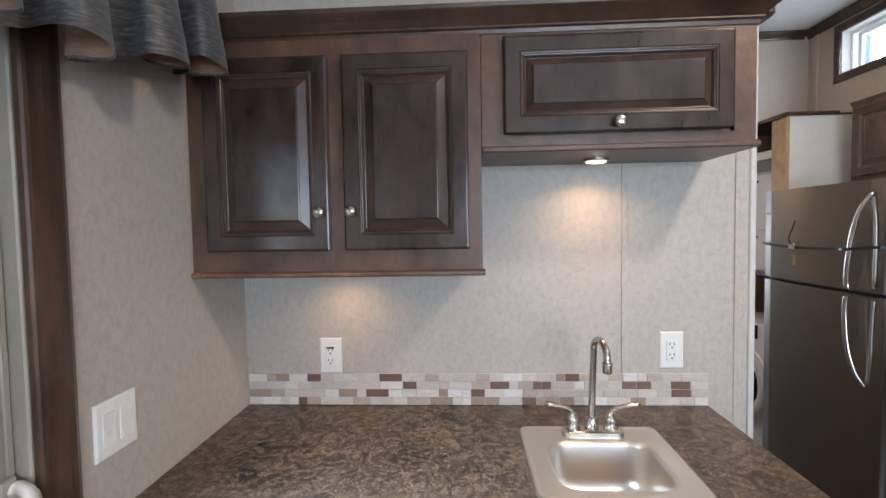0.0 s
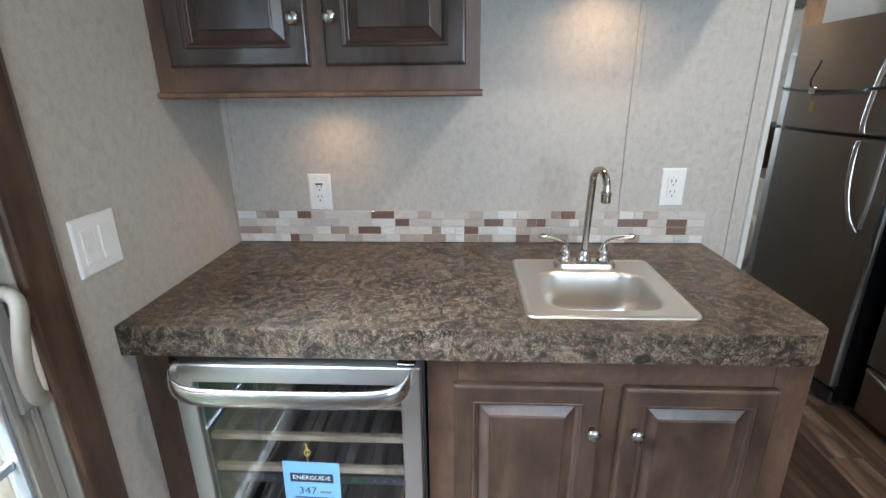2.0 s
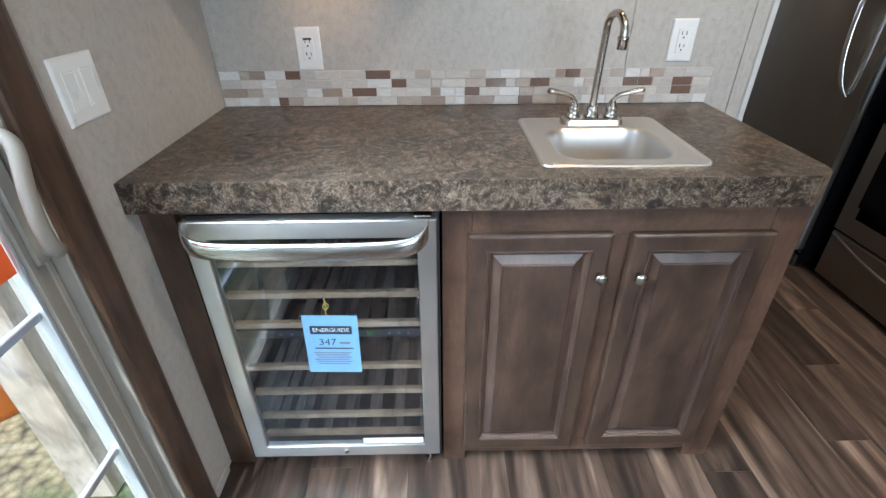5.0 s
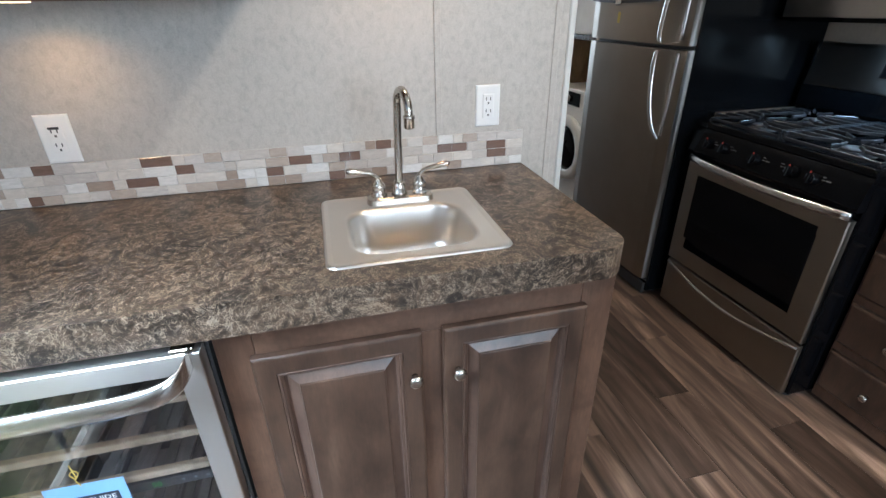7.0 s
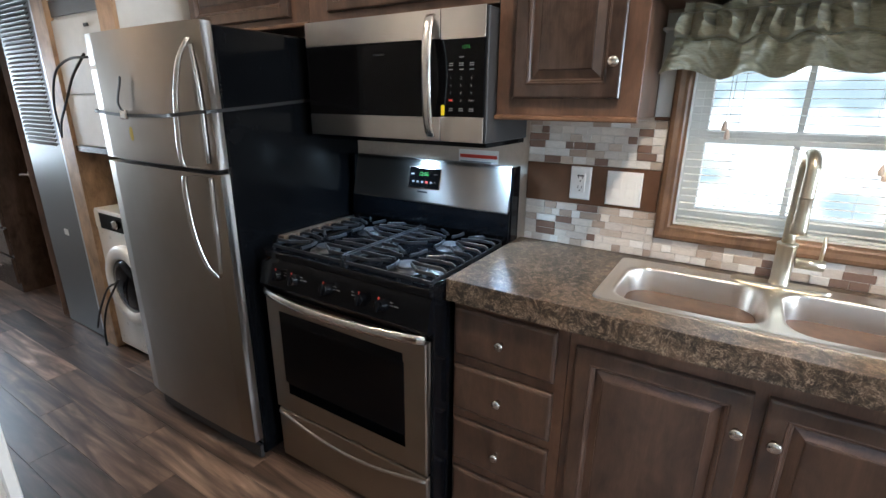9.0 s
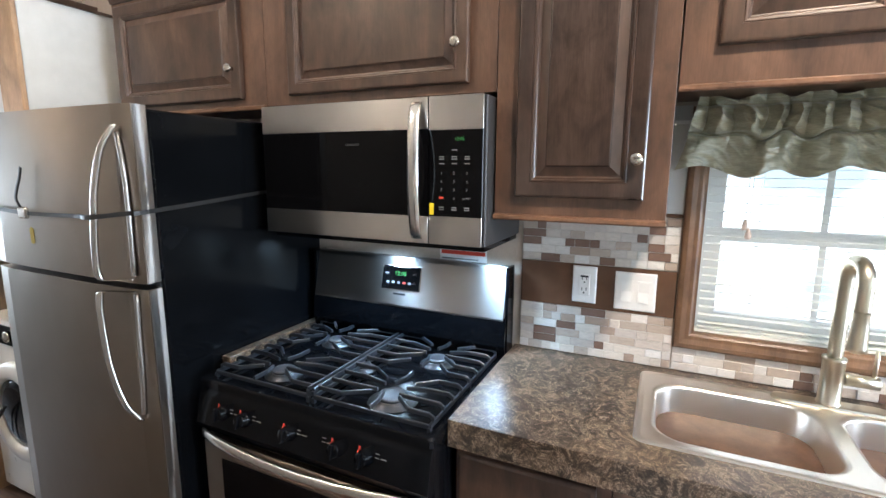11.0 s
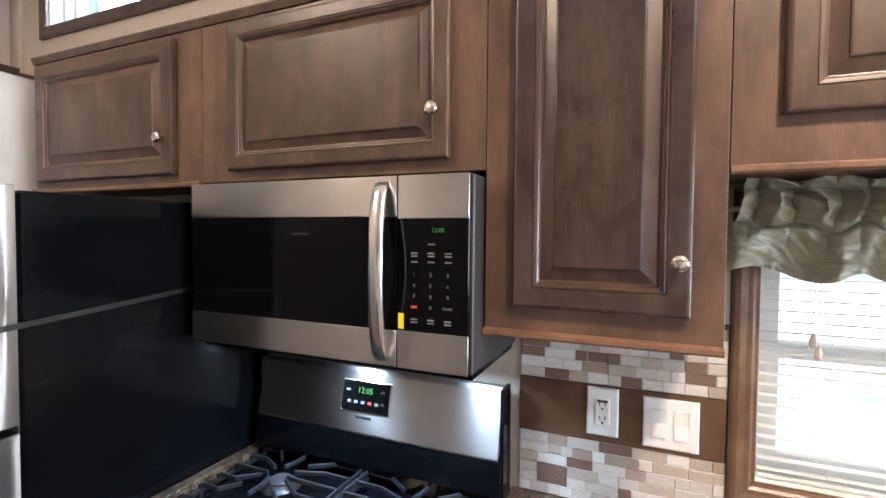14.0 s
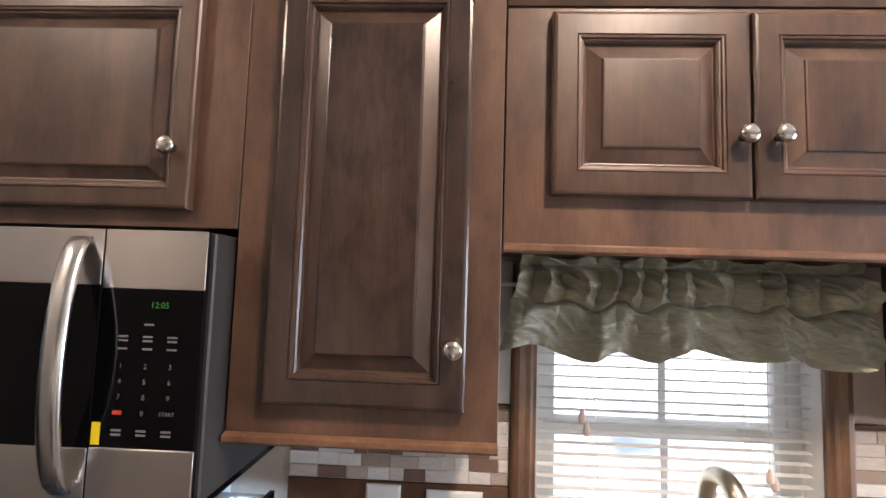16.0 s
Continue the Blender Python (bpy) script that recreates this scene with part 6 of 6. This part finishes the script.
# an open door whose far end is hinged at the wardrobe
OD = Matrix.Translation((2.66, 2.84, 0)) @ Matrix.Rotation(radians(66), 4, "Z")
bd = thing("bedroom_door", (2.66, 2.84, 0), "dark stained panelled door standing open at the corridor's end", "door")
# Lighter wood than the wardrobe's, in place of light falling on the door.
part("slab", box(bmesh.new(), OD, 0.0, 0.74, -0.018, 0.018, 0.012, 2.02, 0.002), M_BEVEL, bd)
for sd in (-1, 1):
    for x0_, x1_ in ((0.10, 0.34), (0.40, 0.64)):
        bm = bmesh.new()
        for z0_, z1_ in ((0.15, 0.90), (1.05, 1.90)):
            lp = [(0, 0.018), (0.012, 0.026), (0.03, 0.026), (0.045, 0.018)]
            loft(bm, [[OD @ Vector((xx, sd * h_, zz_)) for xx, zz_ in ((x0_ + i_, z0_ + i_), (x1_ - i_, z0_ + i_), (x1_ - i_, z1_ - i_), (x0_ + i_, z1_ - i_))] for i_, h_ in lp])
        part("moulding", bm, M_BEVEL, bd)
    lp = [OD @ Vector((0.06, sd * 0.018, 1.0)), OD @ Vector((0.06, sd * 0.06, 1.0)), OD @ Vector((0.075, sd * 0.068, 1.0)), OD @ Vector((0.16, sd * 0.068, 0.998))]
    part("lever", tube(bmesh.new(), curve_pts(lp, 4), 0.008, 10), M_CHROME, bd, "satin lever handle", True)
    part("rose", tube(bmesh.new(), [OD @ Vector((0.06, sd * 0.018, 1.0)), OD @ Vector((0.06, sd * 0.028, 1.0))], 0.025, 18), M_CHROME, bd)

for lx, ly, lw in LAMPS:
    cl = thing("ceiling_downlight", (lx, ly, CEIL), "lit round recessed ceiling light", "light fixture", "ceiling lights")
    part("ring", lathe(bmesh.new(), Matrix.Translation((lx, ly, CEIL - 0.014)), [(0.118, 0), (0.138, 0.003), (0.138, 0.013), (0.118, 0.013)], 32), M_WHITE, cl)
    part("lens", lathe(bmesh.new(), Matrix.Translation((lx, ly, CEIL - 0.010)), [(0.117, 0), (0.117, 0.004)], 32), M_LAMP, cl)

cl = thing("corridor_downlight", (1.85, 2.25, 2.05), "small lit round ceiling light in the corridor", "light fixture", "ceiling lights")
part("ring", lathe(bmesh.new(), Matrix.Translation((1.85, 2.25, 2.038)), [(0.056, 0), (0.068, 0.003), (0.068, 0.011), (0.056, 0.011)], 24), M_WHITE, cl)
part("lens", lathe(bmesh.new(), Matrix.Translation((1.85, 2.25, 2.042)), [(0.055, 0), (0.055, 0.004)], 24), M_LAMP, cl)

# ---- tiles and planks ----
rng = random.Random(7)
TL = (0.030, 0.046, 0.046, 0.062, 0.076)
TILE_H = 0.0262


def tile_mesh(M, n):
    bm = rect_loops(bmesh.new(), M, -n / 2, n / 2, -TILE_H / 2 + 0.0003, TILE_H / 2 - 0.0003, [(0.0005, 0.0), (0.0005, 0.0045), (0.0016, 0.0055)])
    return mesh_of(bm, M_TILE)


def mosaic(nm, M, u0, u1, v0, rows, label):
    """Rows of random-length tiles over a grout bed, one object a tile."""
    bed = struct(nm, B(M, u0, u1, v0, v0 + rows * TILE_H, 0.0005, 0.003), M_GROUT, label, "tiles")
    rot = M.to_3x3().to_4x4()
    meshes = {n: tile_mesh(rot, n - 0.0006) for n in TL}
    thin = {n: mesh_of(rect_loops(bmesh.new(), rot, -n / 2, n / 2, -TILE_H / 2 + 0.0003, TILE_H / 2 - 0.0003, [(0.0005, 0.0), (0.0005, 0.003), (0.0014, 0.0038)]), M_TILE) for n in TL}
    for r in range(rows):
        u = u0 + 0.0005
        while u1 - u > 0.02:
            n = rng.choice(TL)
            if u + n > u1 or u1 - u - n < 0.02:
                n = u1 - u
                me = mesh_of(rect_loops(bmesh.new(), rot, -n / 2 + 0.0003, n / 2 - 0.0003, -TILE_H / 2 + 0.0003, TILE_H / 2 - 0.0003, [(0.0005, 0.0), (0.0005, 0.004), (0.0016, 0.005)]), M_TILE)
            else:
                me = (meshes if rng.random() < 0.6 else thin)[n]
            t = new("tile", me)
            t.parent = bed
            t.location = M @ Vector((u + n / 2, v0 + (r + 0.5) * TILE_H, 0.0004))
            u += n
    return bed


mosaic("backsplash_bar", BAR(0), 0.004, 1.514, 0.9675, 4, "pale stone and brown glass mosaic strip behind the bar")
mosaic("backsplash_kitchen_low", K, 0.362, 0.830, 0.9675, 6, "stone and brown glass mosaic over the kitchen counter")
mosaic("backsplash_kitchen_high", K, 0.362, 0.830, 1.268, 6, "stone and brown glass mosaic under the tall wall cabinet")
mosaic("backsplash_under_window", K, 0.832, 1.70, 0.9675, 3, "stone and brown glass mosaic under the window")
mosaic("backsplash_past_window", K, 1.532, 1.90, 1.047, 14, "stone and brown glass mosaic past the window")
struct("backsplash_band", B(K, 0.362, 0.830, 1.126, 1.2665, 0.0005, 0.007, bev=0.001), M_BROWNTILE, "plain brown tile band between the mosaics", "tiles")
struct("backsplash_liner", B(K, 0.786, 0.831, 1.4265, 1.437, 0.0005, 0.010, bev=0.003), M_BROWNTILE, "dark brown liner tile", "tiles")
struct("backsplash_liner_past", B(K, 1.530, 1.598, 1.416, 1.427, 0.0005, 0.010, bev=0.003), M_BROWNTILE, "dark brown liner tile", "tiles")
struct("backsplash_strip", B(K, 0.786, 0.831, 1.438, 1.74, 0.0005, 0.007, bev=0.001), M_PANEL, "pale tile beside the window casing", "tiles")

floor = struct("floor", W(0.0, XK, -4.49, 4.59, -0.0038, -0.0025), M_DARKPLASTIC, "wood-look vinyl plank floor in mixed browns", "floor")
PW, PL = 0.152, 0.92
bm = rect_loops(bmesh.new(), Matrix.Identity(4), -PW / 2 + 0.0004, PW / 2 - 0.0004, -PL / 2 + 0.0004, PL / 2 - 0.0004, [(0, -0.003), (0, -0.0008), (0.001, 0.0)])
plank_me = mesh_of(bm, M_PLANK)
x = 0.03
i = 0
while x < XK:
    y = -4.5 + PL * ((i * 0.37) % 1.0)
    while y < 4.6:
        t = new("plank", plank_me)
        t.parent = floor
        t.location = (x, y, 0.0)
        y += PL
    x += PW
    i += 1
